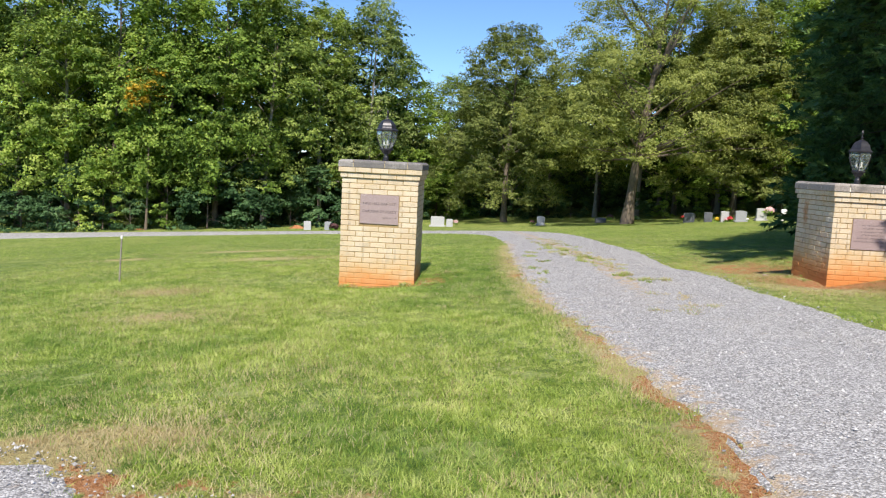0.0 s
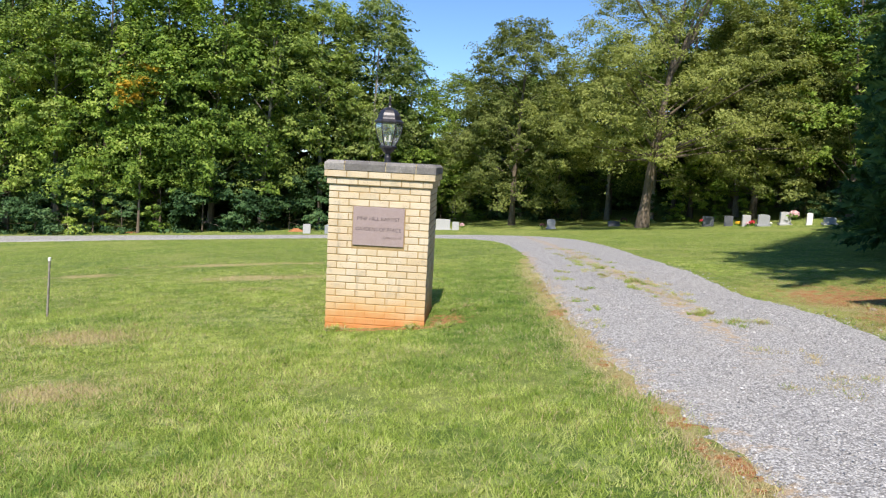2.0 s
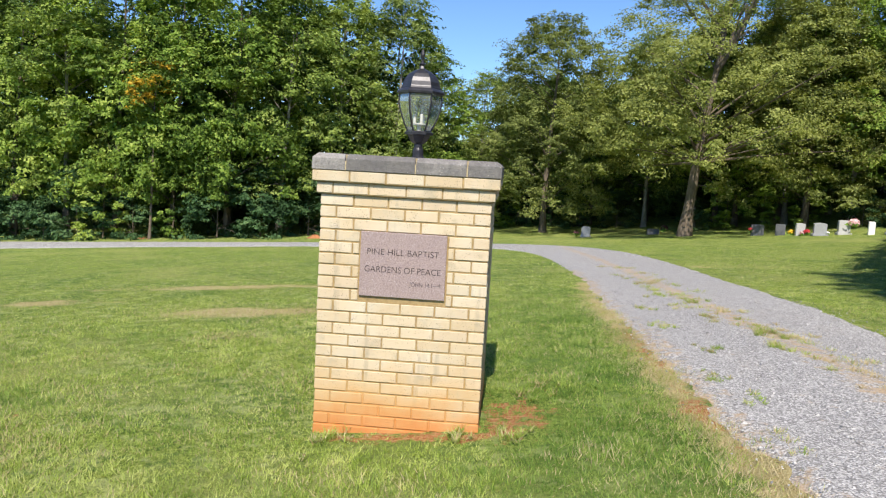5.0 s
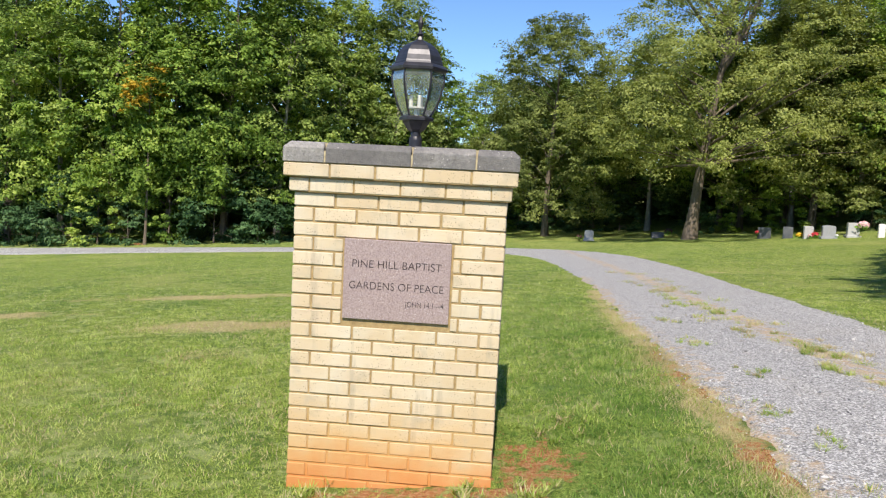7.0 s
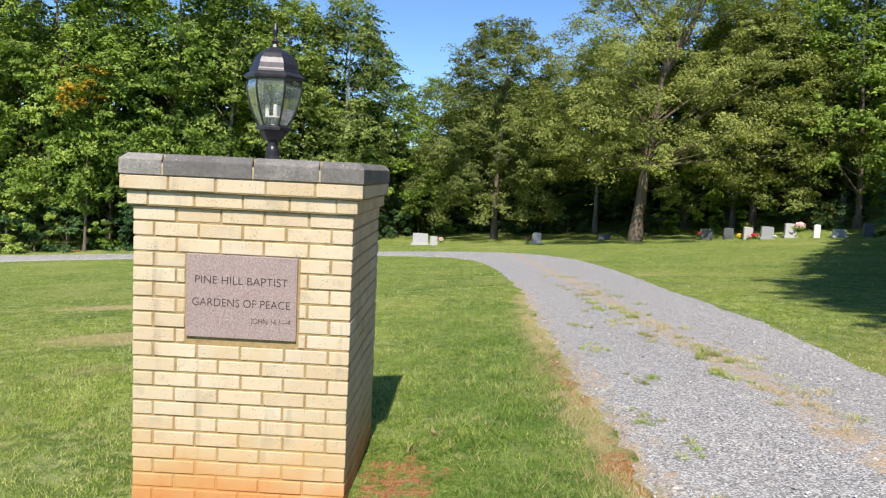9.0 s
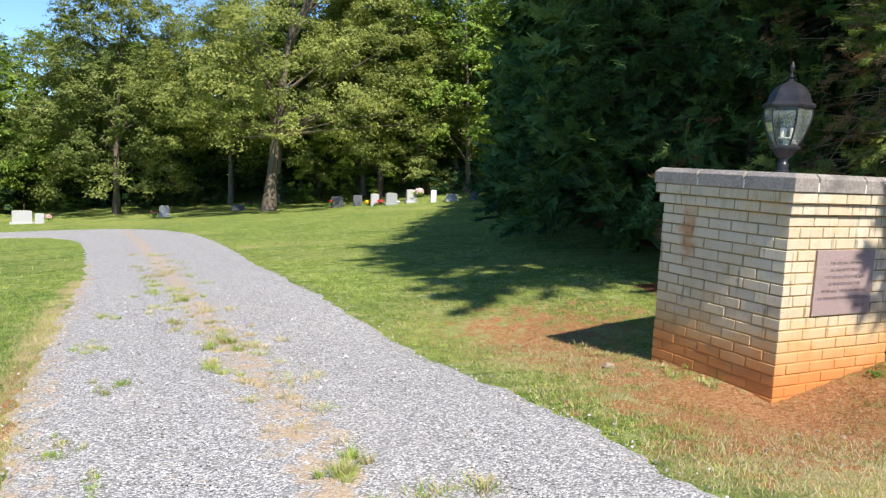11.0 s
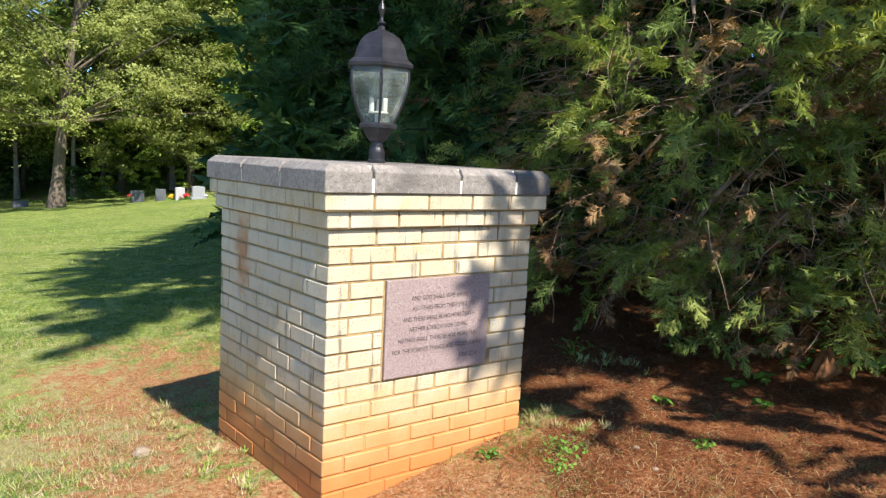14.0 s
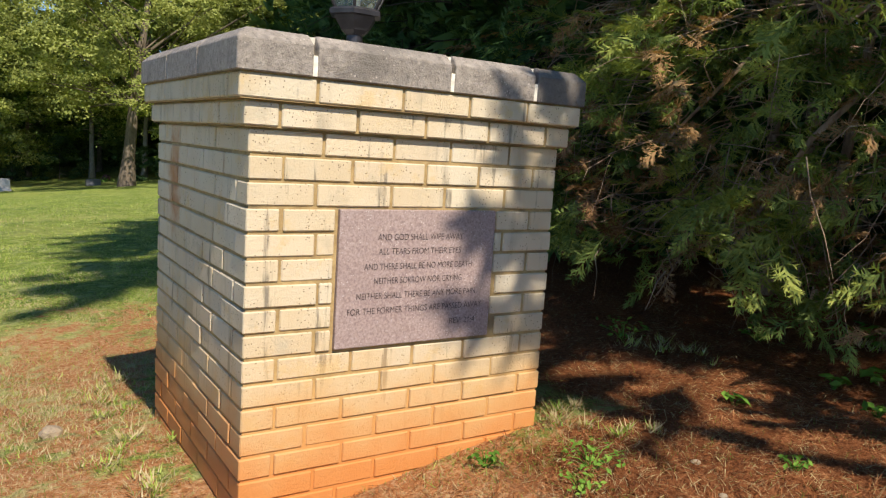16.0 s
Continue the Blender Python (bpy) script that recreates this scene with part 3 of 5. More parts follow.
def build_drive():
    """A gravel strip that sinks into the lawn along ragged edges."""
    across = np.linspace(-1, 1, 61)
    n = len(LINE)
    tan = np.gradient(LINE[:, :2], axis=0)
    tan /= np.linalg.norm(tan, axis=1, keepdims=True)
    side = np.stack([tan[:, 1], -tan[:, 0]], -1)
    w = LINE[:, 2:3] + 0.35
    x = LINE[:, 0:1] + side[:, 0:1] * across * w
    y = LINE[:, 1:2] + side[:, 1:2] * across * w
    d = np.abs(across) * w - LINE[:, 2:3]
    far = np.clip((y - 8) / 20, 0, 1)
    z = land(x, y) + 0.028 - 0.075 * np.clip((d + 0.12 + ragged(x, y)) / 0.3, 0, 1) + 0.006 * fuzz(x, y, 5.0) + 0.03 * far
    z = z + (0.011 * fuzz(x, y, 6.5, 2.0) + 0.010 * fuzz(x, y, 13.0, 6.0)) * np.clip((d + 0.30) / 0.15, 0, 1)
    z = z - 0.012 * np.exp(-((np.abs(across) * w - 0.62) / 0.25) ** 2)
    k = len(across)
    i, j = np.meshgrid(np.arange(n - 1), np.arange(k - 1), indexing="ij")
    f = np.stack([i * k + j, i * k + j + 1, (i + 1) * k + j + 1, (i + 1) * k + j], -1).reshape(-1, 4)
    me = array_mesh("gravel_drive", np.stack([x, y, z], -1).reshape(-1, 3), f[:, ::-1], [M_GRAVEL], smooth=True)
    worn = np.exp(-(((x - 3.2) / 0.22) ** 2)) * np.clip((y + 3) / 3, 0, 1) + np.clip((d + 0.35) / 0.35, 0, 1) * (y < 12) * (across < 0)
    me.attributes.new("worn", "FLOAT", "POINT").data.foreach_set("value", np.clip(worn, 0, 1).ravel().astype(np.float32))
    tagged(new("gravel_drive", me), "grey crushed-gravel drive curving across the lawn", "driveway", kind="structure")
    x, y = np.meshgrid(np.linspace(-14, 2.6, 120), np.linspace(-13, -6.0, 60), indexing="ij")
    d = off_drive(x.ravel(), y.ravel()).reshape(x.shape)
    z = land(x, y) + 0.02 - 0.07 * np.clip((d + 0.12 + 0.10 * fuzz(x, y, 2.3)) / 0.3, 0, 1)
    i, j = np.meshgrid(np.arange(119), np.arange(59), indexing="ij")
    f = np.stack([i * 60 + j, (i + 1) * 60 + j, (i + 1) * 60 + j + 1, i * 60 + j + 1], -1).reshape(-1, 4)
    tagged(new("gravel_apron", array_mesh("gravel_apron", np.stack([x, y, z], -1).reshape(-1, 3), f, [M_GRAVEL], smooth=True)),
           "strip of grey gravel at the lawn's edge", "driveway", kind="structure")


build_drive()

# ---------------------------------------------------------------- gate piers
COURSE, SHAFT = 0.0698, 1.346
HEAD, JOINT = 0.092, 0.0095
brick_meshes = {}


def brick_mesh(l, d, h, mat):
    """A shared brick of length l (x), depth d (y), height h, centred, with worn edges."""
    l = round(l / 0.004) * 0.004
    key = (round(l, 3), round(d, 3), round(h, 3), mat.name)
    if key not in brick_meshes:
        bm = soft_box(-l / 2, l / 2, -d / 2, d / 2, -h / 2, h / 2, 0.0032)
        me = bpy.data.meshes.new("brick")
        bm.to_mesh(me)
        bm.free()
        me.materials.append(mat)
        brick_meshes[key] = me
    return brick_meshes[key]


def course_cuts(half, full_first):
    """Brick ends along one side of the pier, from -half to half."""
    if full_first:
        n = 5
        pitch = (2 * half + JOINT) / n
        return [(-half + i * pitch, -half + i * pitch + pitch - JOINT) for i in range(n)]
    inner = 2 * half - 2 * (HEAD + JOINT)
    pitch = (inner + JOINT) / 4
    cuts = [(-half, -half + HEAD)]
    cuts += [(-half + HEAD + JOINT + i * pitch, -half + HEAD + JOINT + i * pitch + pitch - JOINT) for i in range(4)]
    return cuts + [(half - HEAD, half)]


def gate_pier(name, cx, cy, wide, turn, mat, label, seen_side, over, cap_h, plate, lines):
    """A brick pier with two corbelled courses, a stone cap and a granite plaque. Its front faces -y."""
    rng = random.Random(round(cx * 10) + 5)
    uneven = 0.004 if mat is M_BRICK_A else 0.018
    root = empty(name, pose(cx, cy, 0, 0, 0, turn))
    tagged(root, label, "gate pier", "pair of gate piers")
    h = q = wide / 2
    for o, za, zb in ((-0.0060, -0.35, SHAFT), (0.0160, SHAFT + 0.001, SHAFT + COURSE), (0.0380, SHAFT + COURSE + 0.001, SHAFT + 2 * COURSE)):
        core = bmesh.new()
        box(core, -h - o, h + o, -q - o, q + o, za, zb)
        part("mortar_core", core, M_MORTAR_A if mat is M_BRICK_A else M_MORTAR_B, root, "tan mortar between the bricks")
    rest = Pile()

    def lay(a, b, out, side, z, shown):
        """One brick from a to b along a side, with its face at distance out from the middle."""
        d = min(HEAD, 0.092)
        l = b - a
        jig = rng.uniform(-0.0030, 0.0022)
        mid, back = (a + b) / 2, out - d / 2 + jig
        place = {"front": (mid, -back, 0), "back": (-mid, back, 180), "left": (-back, -mid, -90), "right": (back, mid, 90)}[side]
        m = pose(place[0], place[1], z, 0, rng.uniform(-0.25, 0.25), place[2] + rng.uniform(-0.35, 0.35))
        me = brick_mesh(l, d, COURSE - JOINT, mat)
        if shown:
            ob = new("brick", me)
            ob.parent, ob.matrix_basis = root, m
        else:
            v = np.array([m @ w.co for w in me.vertices])
            for p in me.polygons:
                if len(p.vertices) == 4:
                    rest.add(v[list(p.vertices)], [[0, 1, 2, 3]])

    for k in range(-2, 22):
        z = SHAFT + (k - 19.5) * COURSE
        proud = 0.022 if k == 20 else 0.044 if k == 21 else 0
        full = (19 - k) % 2 == 0 if k < 20 else k == 21
        for side in ("front", "right", "back", "left"):
            first = full if side in ("front", "back") else not full
            along, out = (h + proud, q + proud) if side in ("front", "back") else (q + proud, h + proud)
            cuts = course_cuts(along, first)
            if not first:
                cuts = cuts[1:-1]
            slip = [0.0] + [rng.uniform(-uneven, uneven) for _ in cuts[1:]] + [0.0]
            cuts = [(a + slip[i], b + slip[i + 1]) for i, (a, b) in enumerate(cuts)]
            shown = side in ("front", seen_side) and k >= -1
            for a, b in cuts:
                if side == "front" and 11 <= k <= 16:
                    for c, e in ((a, min(b, plate[0] - 0.010)), (max(a, plate[1] + 0.010), b)):
                        if e - c > 0.02:
                            lay(c, e, out, side, z, shown)
                else:
                    lay(a, b, out, side, z, shown)
    ob = new("brickwork", rest.mesh("brickwork", [mat]))
    ob.parent = root
    tagged(ob, kind="stuff")
    # cap stones
    top = SHAFT + 2 * COURSE
    e, w = h + over, q + over
    cap = bmesh.new()
    box(cap, -e + 0.004, e - 0.004, -w + 0.004, w - 0.004, top + 0.002, top + 0.055)
    box(cap, -e + 0.036, e - 0.036, -w + 0.036, w - 0.036, top + 0.056, top + cap_h - 0.004)
    part("cap_mortar", cap, M_JOINT_A if mat is M_BRICK_A else M_JOINT, root, "pale mortar in the cap joints")
    rows = [(-1.0, -0.36, (-1, -0.64, 0.10, 0.64, 1)), (-0.36, 0.30, (-1, -0.1, 1)), (0.30, 1.0, (-1, -0.3, 0.45, 1))]
    for y0, y1, xs in rows:
        for x0, x1 in zip(xs, xs[1:]):
            bm = bmesh.new()
            g = 0.004 if mat is M_BRICK_A else 0.0065
            ax, bx = x0 * e + (g if x0 > -1 else 0), x1 * e - (g if x1 < 1 else 0)
            ay, by = y0 * w + (g if y0 > -1 else 0), y1 * w - (g if y1 < 1 else 0)
            c = 0.03
            cx0, cx1 = ax + (c if x0 == -1 else 0.004), bx - (c if x1 == 1 else 0.004)
            cy0, cy1 = ay + (c if y0 == -1 else 0.004), by - (c if y1 == 1 else 0.004)
            lo = [bm.verts.new(v) for v in ((ax, ay, top), (bx, ay, top), (bx, by, top), (ax, by, top))]
            mid = [bm.verts.new((v.co.x, v.co.y, top + cap_h - 0.028 + rng.uniform(-0.001, 0.001))) for v in lo]
            up = [bm.verts.new(v) for v in ((cx0, cy0, top + cap_h), (cx1, cy0, top + cap_h), (cx1, cy1, top + cap_h), (cx0, cy1, top + cap_h))]
            bm.faces.new(lo[::-1])
            bm.faces.new(up)
            for p, r in ((lo, mid), (mid, up)):
                for i in range(4):
                    bm.faces.new((p[i], p[(i + 1) % 4], r[(i + 1) % 4], r[i]))
            bmesh.ops.bevel(bm, geom=bm.edges[:], offset=0.0028, segments=1, affect="EDGES")
            part("cap_stone", bm, M_CAP if mat is M_BRICK_A else M_CAP_DARK, root, "weathered grey cap stone")
    # plaque
    x0, x1, z0, z1 = plate
    plaque = part("plaque", soft_box(x0, x1, -q - 0.009, -q + 0.05, z0, z1, 0.003, 2), M_PLAQUE, root, "speckled pink-grey granite plaque with dark lettering")
    for text, width, cap_h, right, frac in lines:
        cu = bpy.data.curves.new("lettering", "FONT")
        cu.body, cu.size, cu.extrude, cu.offset = text, 1.0, 0.0, -0.010
        tmp = bpy.data.objects.new("lettering", cu)
        me = bpy.data.meshes.new_from_object(tmp)
        me.name = "lettering"
        bpy.data.objects.remove(tmp)
        bpy.data.curves.remove(cu)
        co = np.array([v.co for v in me.vertices])
        lo, hi = co.min(0), co.max(0)
        sx, sy = width / (hi[0] - lo[0]), cap_h / 0.70
        cxx = right if right else (x0 + x1) / 2
        for v in me.vertices:
            px = (v.co.x - lo[0]) * sx - (width if right else width / 2) + cxx
            v.co = (px, -q - 0.0105, z1 - frac * (z1 - z0) + (v.co.y - 0.35) * sy)
        me.materials.append(M_LETTER)
        ob = tagged(new("lettering", me), kind="stuff")
        ob.parent = plaque
    return root


gate_pier("gate_pier", 0.0, 0.5025, 1.005, 0.0, M_BRICK_A, "cream brick gate pier with grey stone cap standing in grass", "right", 0.048, 0.096, (-0.252, 0.257, 0.755, 1.138),
          [("PINE HILL BAPTIST", 0.425, 0.037, 0, 0.30), ("GARDENS OF PEACE", 0.45, 0.037, 0, 0.57), ("JOHN 14:1\u20144", 0.185, 0.027, 0.232, 0.775)])
gate_pier("gate_pier", 6.513, 0.965, 1.055, 2.1, M_BRICK_B, "cream brick gate pier stained orange by clay, beside cedars", "left", 0.054, 0.108, (-0.262, 0.283, 0.727, 1.134),
          [("AND GOD SHALL WIPE AWAY", 0.30, 0.019, 0, 0.195), ("ALL TEARS FROM THEIR EYES", 0.29, 0.019, 0, 0.30),
           ("AND THERE SHALL BE NO MORE DEATH", 0.38, 0.019, 0, 0.41), ("NEITHER SORROW NOR CRYING", 0.31, 0.019, 0, 0.515),
           ("NEITHER SHALL THERE BE ANY MORE PAIN", 0.42, 0.019, 0, 0.625), ("FOR THE FORMER THINGS ARE PASSED AWAY", 0.475, 0.019, 0, 0.735),
           ("REV. 21:4", 0.095, 0.019, 0.225, 0.855)])


def lantern(cx, cy, z, turn, wide, tall):
    """A six-sided post lantern with a domed roof, bowed panes and three candle bulbs."""
    root = tagged(empty("lantern", pose(cx, cy, z, 0, 0, turn) @ Matrix.Diagonal((wide, wide, tall, 1.0))), "black metal six-sided post lantern on the pier cap", "lantern", "lanterns on the gate piers")
    post = lathe([(0.040, 0), (0.040, 0.012), (0.036, 0.016), (0.036, 0.048), (0.034, 0.056), (0.028, 0.068), (0.027, 0.090), (0.034, 0.096)], 20)
    part("post", post, M_BLACK, root)
    tw = math.pi / 6
    part("bowl", lathe([(0.036, 0.094), (0.050, 0.106), (0.072, 0.138), (0.076, 0.148), (0.094, 0.151), (0.095, 0.164), (0.084, 0.171), (0.076, 0.174)], 6, tw), M_BLACK, root)
    dome = [(0.146, 0.402), (0.159, 0.408), (0.161, 0.420), (0.148, 0.432), (0.134, 0.440), (0.131, 0.450), (0.128, 0.456), (0.121, 0.482), (0.108, 0.508), (0.088, 0.532), (0.060, 0.551), (0.036, 0.561), (0.020, 0.568), (0.013, 0.585)]
    part("roof", lathe(dome, 6, tw), M_BLACK, root, "domed black metal roof")
    part("finial", lathe([(0.010, 0.583), (0.022, 0.596), (0.010, 0.606), (0.007, 0.622), (0.013, 0.640), (0.016, 0.655), (0.010, 0.675), (0.002, 0.692)], 14), M_BLACK, root)
    prof = [(0.076, 0.174), (0.094, 0.205), (0.116, 0.255), (0.134, 0.310), (0.143, 0.355), (0.142, 0.385), (0.138, 0.406)]
    for i in range(6):
        a0, a1 = tw + i * math.pi / 3, tw + (i + 1) * math.pi / 3
        bm = bmesh.new()
        ring = []
        for r, zz in prof:
            ring.append([bm.verts.new((r * math.cos(a), r * math.sin(a), zz)) for a in (a0, a1)])
        for p, q in zip(ring, ring[1:]):
            bm.faces.new((p[0], p[1], q[1], q[0]))
        bmesh.ops.solidify(bm, geom=bm.faces[:], thickness=0.003)
        pane = part("pane", bm, M_GLASS, root, "clear bowed glass pane")
        pane.visible_shadow = False
        v, f = tube_arrays([(r * math.cos(a0), r * math.sin(a0), zz) for r, zz in prof], [0.0055] * len(prof), 6)
        bar = new("rib", array_mesh("rib", v, f, [M_BLACK], smooth=True))
        bar.parent = root
    part("bulb_base", lathe([(0.014, 0.172), (0.014, 0.21), (0.045, 0.215), (0.045, 0.222), (0.01, 0.224)], 12), M_CANDLE, root)
    for i in range(3):
        a = i * 2 * math.pi / 3 + 0.4
        c = lathe([(0.011, 0.222), (0.011, 0.275), (0.008, 0.28)], 10)
        bmesh.ops.translate(c, verts=c.verts[:], vec=(0.034 * math.cos(a), 0.034 * math.sin(a), 0))
        candle = part("candle", c, M_CANDLE, root, "white candle sleeve with a clear bulb")
        g = lathe([(0.006, 0.28), (0.013, 0.295), (0.012, 0.312), (0.004, 0.335), (0.001, 0.342)], 10)
        bmesh.ops.translate(g, verts=g.verts[:], vec=(0.034 * math.cos(a), 0.034 * math.sin(a), 0))
        part("bulb", g, M_GLASS, candle)
    return root


CAP_BASE = SHAFT + 2 * COURSE
lantern(-0.005, 0.512, CAP_BASE + 0.096, 36, 0.96, 1.0)
lantern(6.525, 0.968, CAP_BASE + 0.108, 33, 1.05, 1.07)

# ---------------------------------------------------------------- trees
def broadleaf(seed, height, radius, low, clumps, per, leaf, mats, lean=(0, 0), girth=None, limb=9, top=0.75, flat=0.7, open_top=0.0, full=0.5, bark=None, size=0.9, forks=0, core=0.5):
    """Trunk and crown meshes of a leafy tree: sprays of leaves gathered in uneven clumps round the limbs, with gaps between."""
    rng = np.random.default_rng(seed)
    girth = girth or height * 0.018
    wood = Pile()
    t = np.linspace(0, 1, 9)
    bend = np.stack([lean[0] * t * height + 0.03 * height * np.sin(t * 3 + seed) * t, lean[1] * t * height + 0.02 * height * np.sin(t * 4 + 2 * seed) * t, t * height * 0.92 - 0.5], -1)
    v, f = tube_arrays(bend, girth * (1 - 0.88 * t) * np.where(t < 0.05, 1.55, 1), 9)
    wood.add(v, f)
    at_h = lambda z: np.array([np.interp(z, bend[:, 2], bend[:, 0]), np.interp(z, bend[:, 2], bend[:, 1]), z])
    tt = np.linspace(0, 1, 6)[:, None]
    for i in range(forks):
        a = at_h(height * rng.uniform(0.50, 0.66))
        w = i * 2.2 + 0.4
        c = at_h(height * rng.uniform(0.86, 0.96)) + [radius * 0.5 * math.cos(w), radius * 0.5 * math.sin(w), 0]
        m = a * 0.5 + c * 0.5 + [0, 0, -0.6]
        v, f = tube_arrays(a * (1 - tt) ** 2 + 2 * m * tt * (1 - tt) + c * tt ** 2, girth * 0.42 * (1 - 0.75 * tt[:, 0]), 6)
        wood.add(v, f)
    centres, sizes = [], []
    for i in range(clumps):
        u = low + (1 - low) * rng.random() ** 0.9
        s = (u - low) / (1 - low)
        prof = math.sin(math.pi * min(0.99, 0.16 + 0.84 * s ** top)) ** full
        a = rng.random() * 2 * math.pi
        lumps = 1 + 0.16 * math.sin(3.0 * a + seed) * math.sin(9 * u + 2 * a + seed)
        r = radius * prof * (core + (1 - core) * rng.random() ** 0.6) * lumps
        if open_top and s > 0.5 and rng.random() < open_top:
            continue
        c = at_h(u * height * 0.97)
        centres.append(c + [r * math.cos(a), r * math.sin(a), -0.10 * r])
        sizes.append(size * rng.uniform(0.55, 1.3))
    centres, sizes = np.array(centres), np.array(sizes)
    for i in rng.permutation(len(centres))[: limb * 3]:
        c = centres[i]
        z0 = max((0.12 if low < 0.2 else low * 0.95) * height, c[2] - 0.45 * math.hypot(c[0], c[1]) - rng.uniform(0.2, 1.2))
        a = at_h(z0)
        m = a * 0.45 + c * 0.55 + [0, 0, 0.25]
        pts = a * (1 - tt) ** 2 + 2 * m * tt * (1 - tt) + c * tt ** 2
        r0 = girth * (0.36 if i % 3 == 0 else 0.2) * (1 - 0.6 * z0 / height)
        v, f = tube_arrays(pts, r0 * (1 - 0.8 * tt[:, 0]), 5)
        wood.add(v, f)
    # each clump is made of seven sprays
    k = 7
    n = len(centres) * per
    idx = np.repeat(np.arange(len(centres)), per)
    spray = unit(rng.normal(size=(len(centres) * k, 3)) + [0, 0, 0.25]) * rng.uniform(0.35, 1.0, (len(centres) * k, 1)) * np.array([1.0, 1.0, flat])
    wide = rng.uniform(0.30, 0.62, len(centres) * k)
    which = idx * k + rng.integers(0, k, n)
    d = unit(rng.normal(size=(n, 3)))
    d[:, 2] = np.where(rng.random(n) < 0.65, np.abs(d[:, 2]), d[:, 2])
    off = spray[which] + d * (rng.random(n) ** 0.45 * wide[which])[:, None] * np.array([1.15, 1.15, 0.62])
    off[:, 2] -= 0.20 * np.hypot(off[:, 0], off[:, 1]) ** 1.5
    at = centres[idx] + off * sizes[idx][:, None]
    outward = unit(centres[idx] - at_h(height * 0.45))
    facing = unit(d * np.array([0.5, 0.5, 0.8]) + outward * 0.40 + [0, 0, 0.35] + 0.34 * rng.normal(size=(n, 3)))
    ln = leaf * rng.uniform(0.6, 1.35, n)
    v, f = leaf_tris(rng, at, facing, ln, ln * 0.62)
    crown = array_mesh("crown", v, f, mats)
    return wood.mesh("trunk", [bark or M_BARK], True), crown


def tree(name, meshes, m, label, category="tree", group=""):
    root = tagged(empty(name, m), label, category, group)
    for nm, me in zip(("trunk", "crown"), meshes):
        ob = new(nm, me)
        ob.parent = root
    return root


def stand(x, y, turn=0.0, s=1.0, sz=None):
    return Matrix.LocRotScale((x, y, land1(x, y)), Euler((0, 0, radians(turn))), (s, s, sz or s))


OAK = broadleaf(11, 19.0, 8.2, 0.25, 450, 340, 0.078, [M_LEAF_OAK], (0.09, 0.0), 0.36, 16, 0.6, 0.6, 0.50, 0.34, size=1.15, forks=5, core=0.22)
HICKORY = broadleaf(23, 16.0, 5.5, 0.13, 330, 260, 0.086, [M_LEAF_OLIVE], (0.01, 0), 0.24, 8, 0.72, 0.7, 0.0, 0.32, size=1.0, core=0.35)
WOOD_A = broadleaf(31, 17.0, 4.2, 0.20, 140, 180, 0.104, [M_LEAF], (0.02, 0.0), 0.2, 6, 0.7, 0.8, bark=M_BARK_PALE, size=1.0)
WOOD_B = broadleaf(47, 18.0, 3.9, 0.22, 135, 180, 0.100, [M_LEAF_WOOD], (-0.02, 0.01), 0.2, 7, 0.65, 0.8, bark=M_BARK_PALE, size=1.0)
WOOD_C = broadleaf(59, 16.0, 4.4, 0.17, 140, 180, 0.112, [M_LEAF_BRIGHT], (0.0, 0.02), 0.19, 6, 0.68, 0.75, size=1.0)
WOOD_D = broadleaf(61, 14.0, 3.6, 0.05, 130, 165, 0.104, [M_LEAF_DEEP], (0.03, 0.0), 0.14, 6, 0.75, 0.75, size=0.9)
# back trees wear the darkened leaves, shade of the interior included
BACK = broadleaf(67, 18.0, 5.0, 0.06, 120, 55, 0.21, [M_LEAF_SHADE], (0.0, 0.0), 0.2, 5, 0.6, 0.8, size=1.15)
BUSH = broadleaf(71, 3.6, 2.0, 0.02, 44, 130, 0.094, [M_LEAF_SHRUB], (0, 0), 0.05, 3, 0.55, 0.6, size=0.55)
SAPLING = broadleaf(83, 6.0, 1.9, 0.06, 46, 130, 0.098, [M_LEAF_BRIGHT], (0.02, 0), 0.06, 3, 0.7, 0.55, size=0.6)
GOLD = broadleaf(97, 11.0, 1.7, 0.72, 13, 90, 0.12, [M_LEAF_GOLD], (0.05, 0), 0.09, 3, 0.7, size=0.7)

tree("oak_tree", OAK, stand(11.5, 43.0, 20), "tall open-crowned oak with a leaning grey trunk")
tree("hickory_tree", HICKORY, stand(3.2, 51.0, 60), "dense round-crowned hardwood with olive leaves")
tree("hickory_tree", HICKORY, stand(19.5, 45.5, 200, 1.05, 0.9), "broad olive-leaved hardwood behind the headstones")
wr = random.Random(4)
for x, y, turn, s in ((24.3, 41.8, 40, 1.0), (28.0, 40.8, 160, 1.05)):
    tree("forest_tree", WOOD_C, stand(x, y, turn, s), "tall bright-leaved tree beside the cedars", "tree", "woods behind the lawn")


def wood_edge(x):
    """How far off the front of the woods stands."""
    pts = [(-60, 40), (-40, 41), (-26, 42), (-16, 45), (-9, 50), (-3, 58), (3, 60), (9, 54), (14, 48), (22, 44.5), (30, 43), (45, 42)]
    return float(np.interp(x, [p[0] for p in pts], [p[1] for p in pts]))


KINDS = ((WOOD_A, "tall hardwood with mid-green leaves at the wood's edge"), (WOOD_B, "tall slender hardwood in the woods"), (WOOD_C, "spreading tree with bright green leaves"), (WOOD_D, "small dark-leaved understorey tree"))


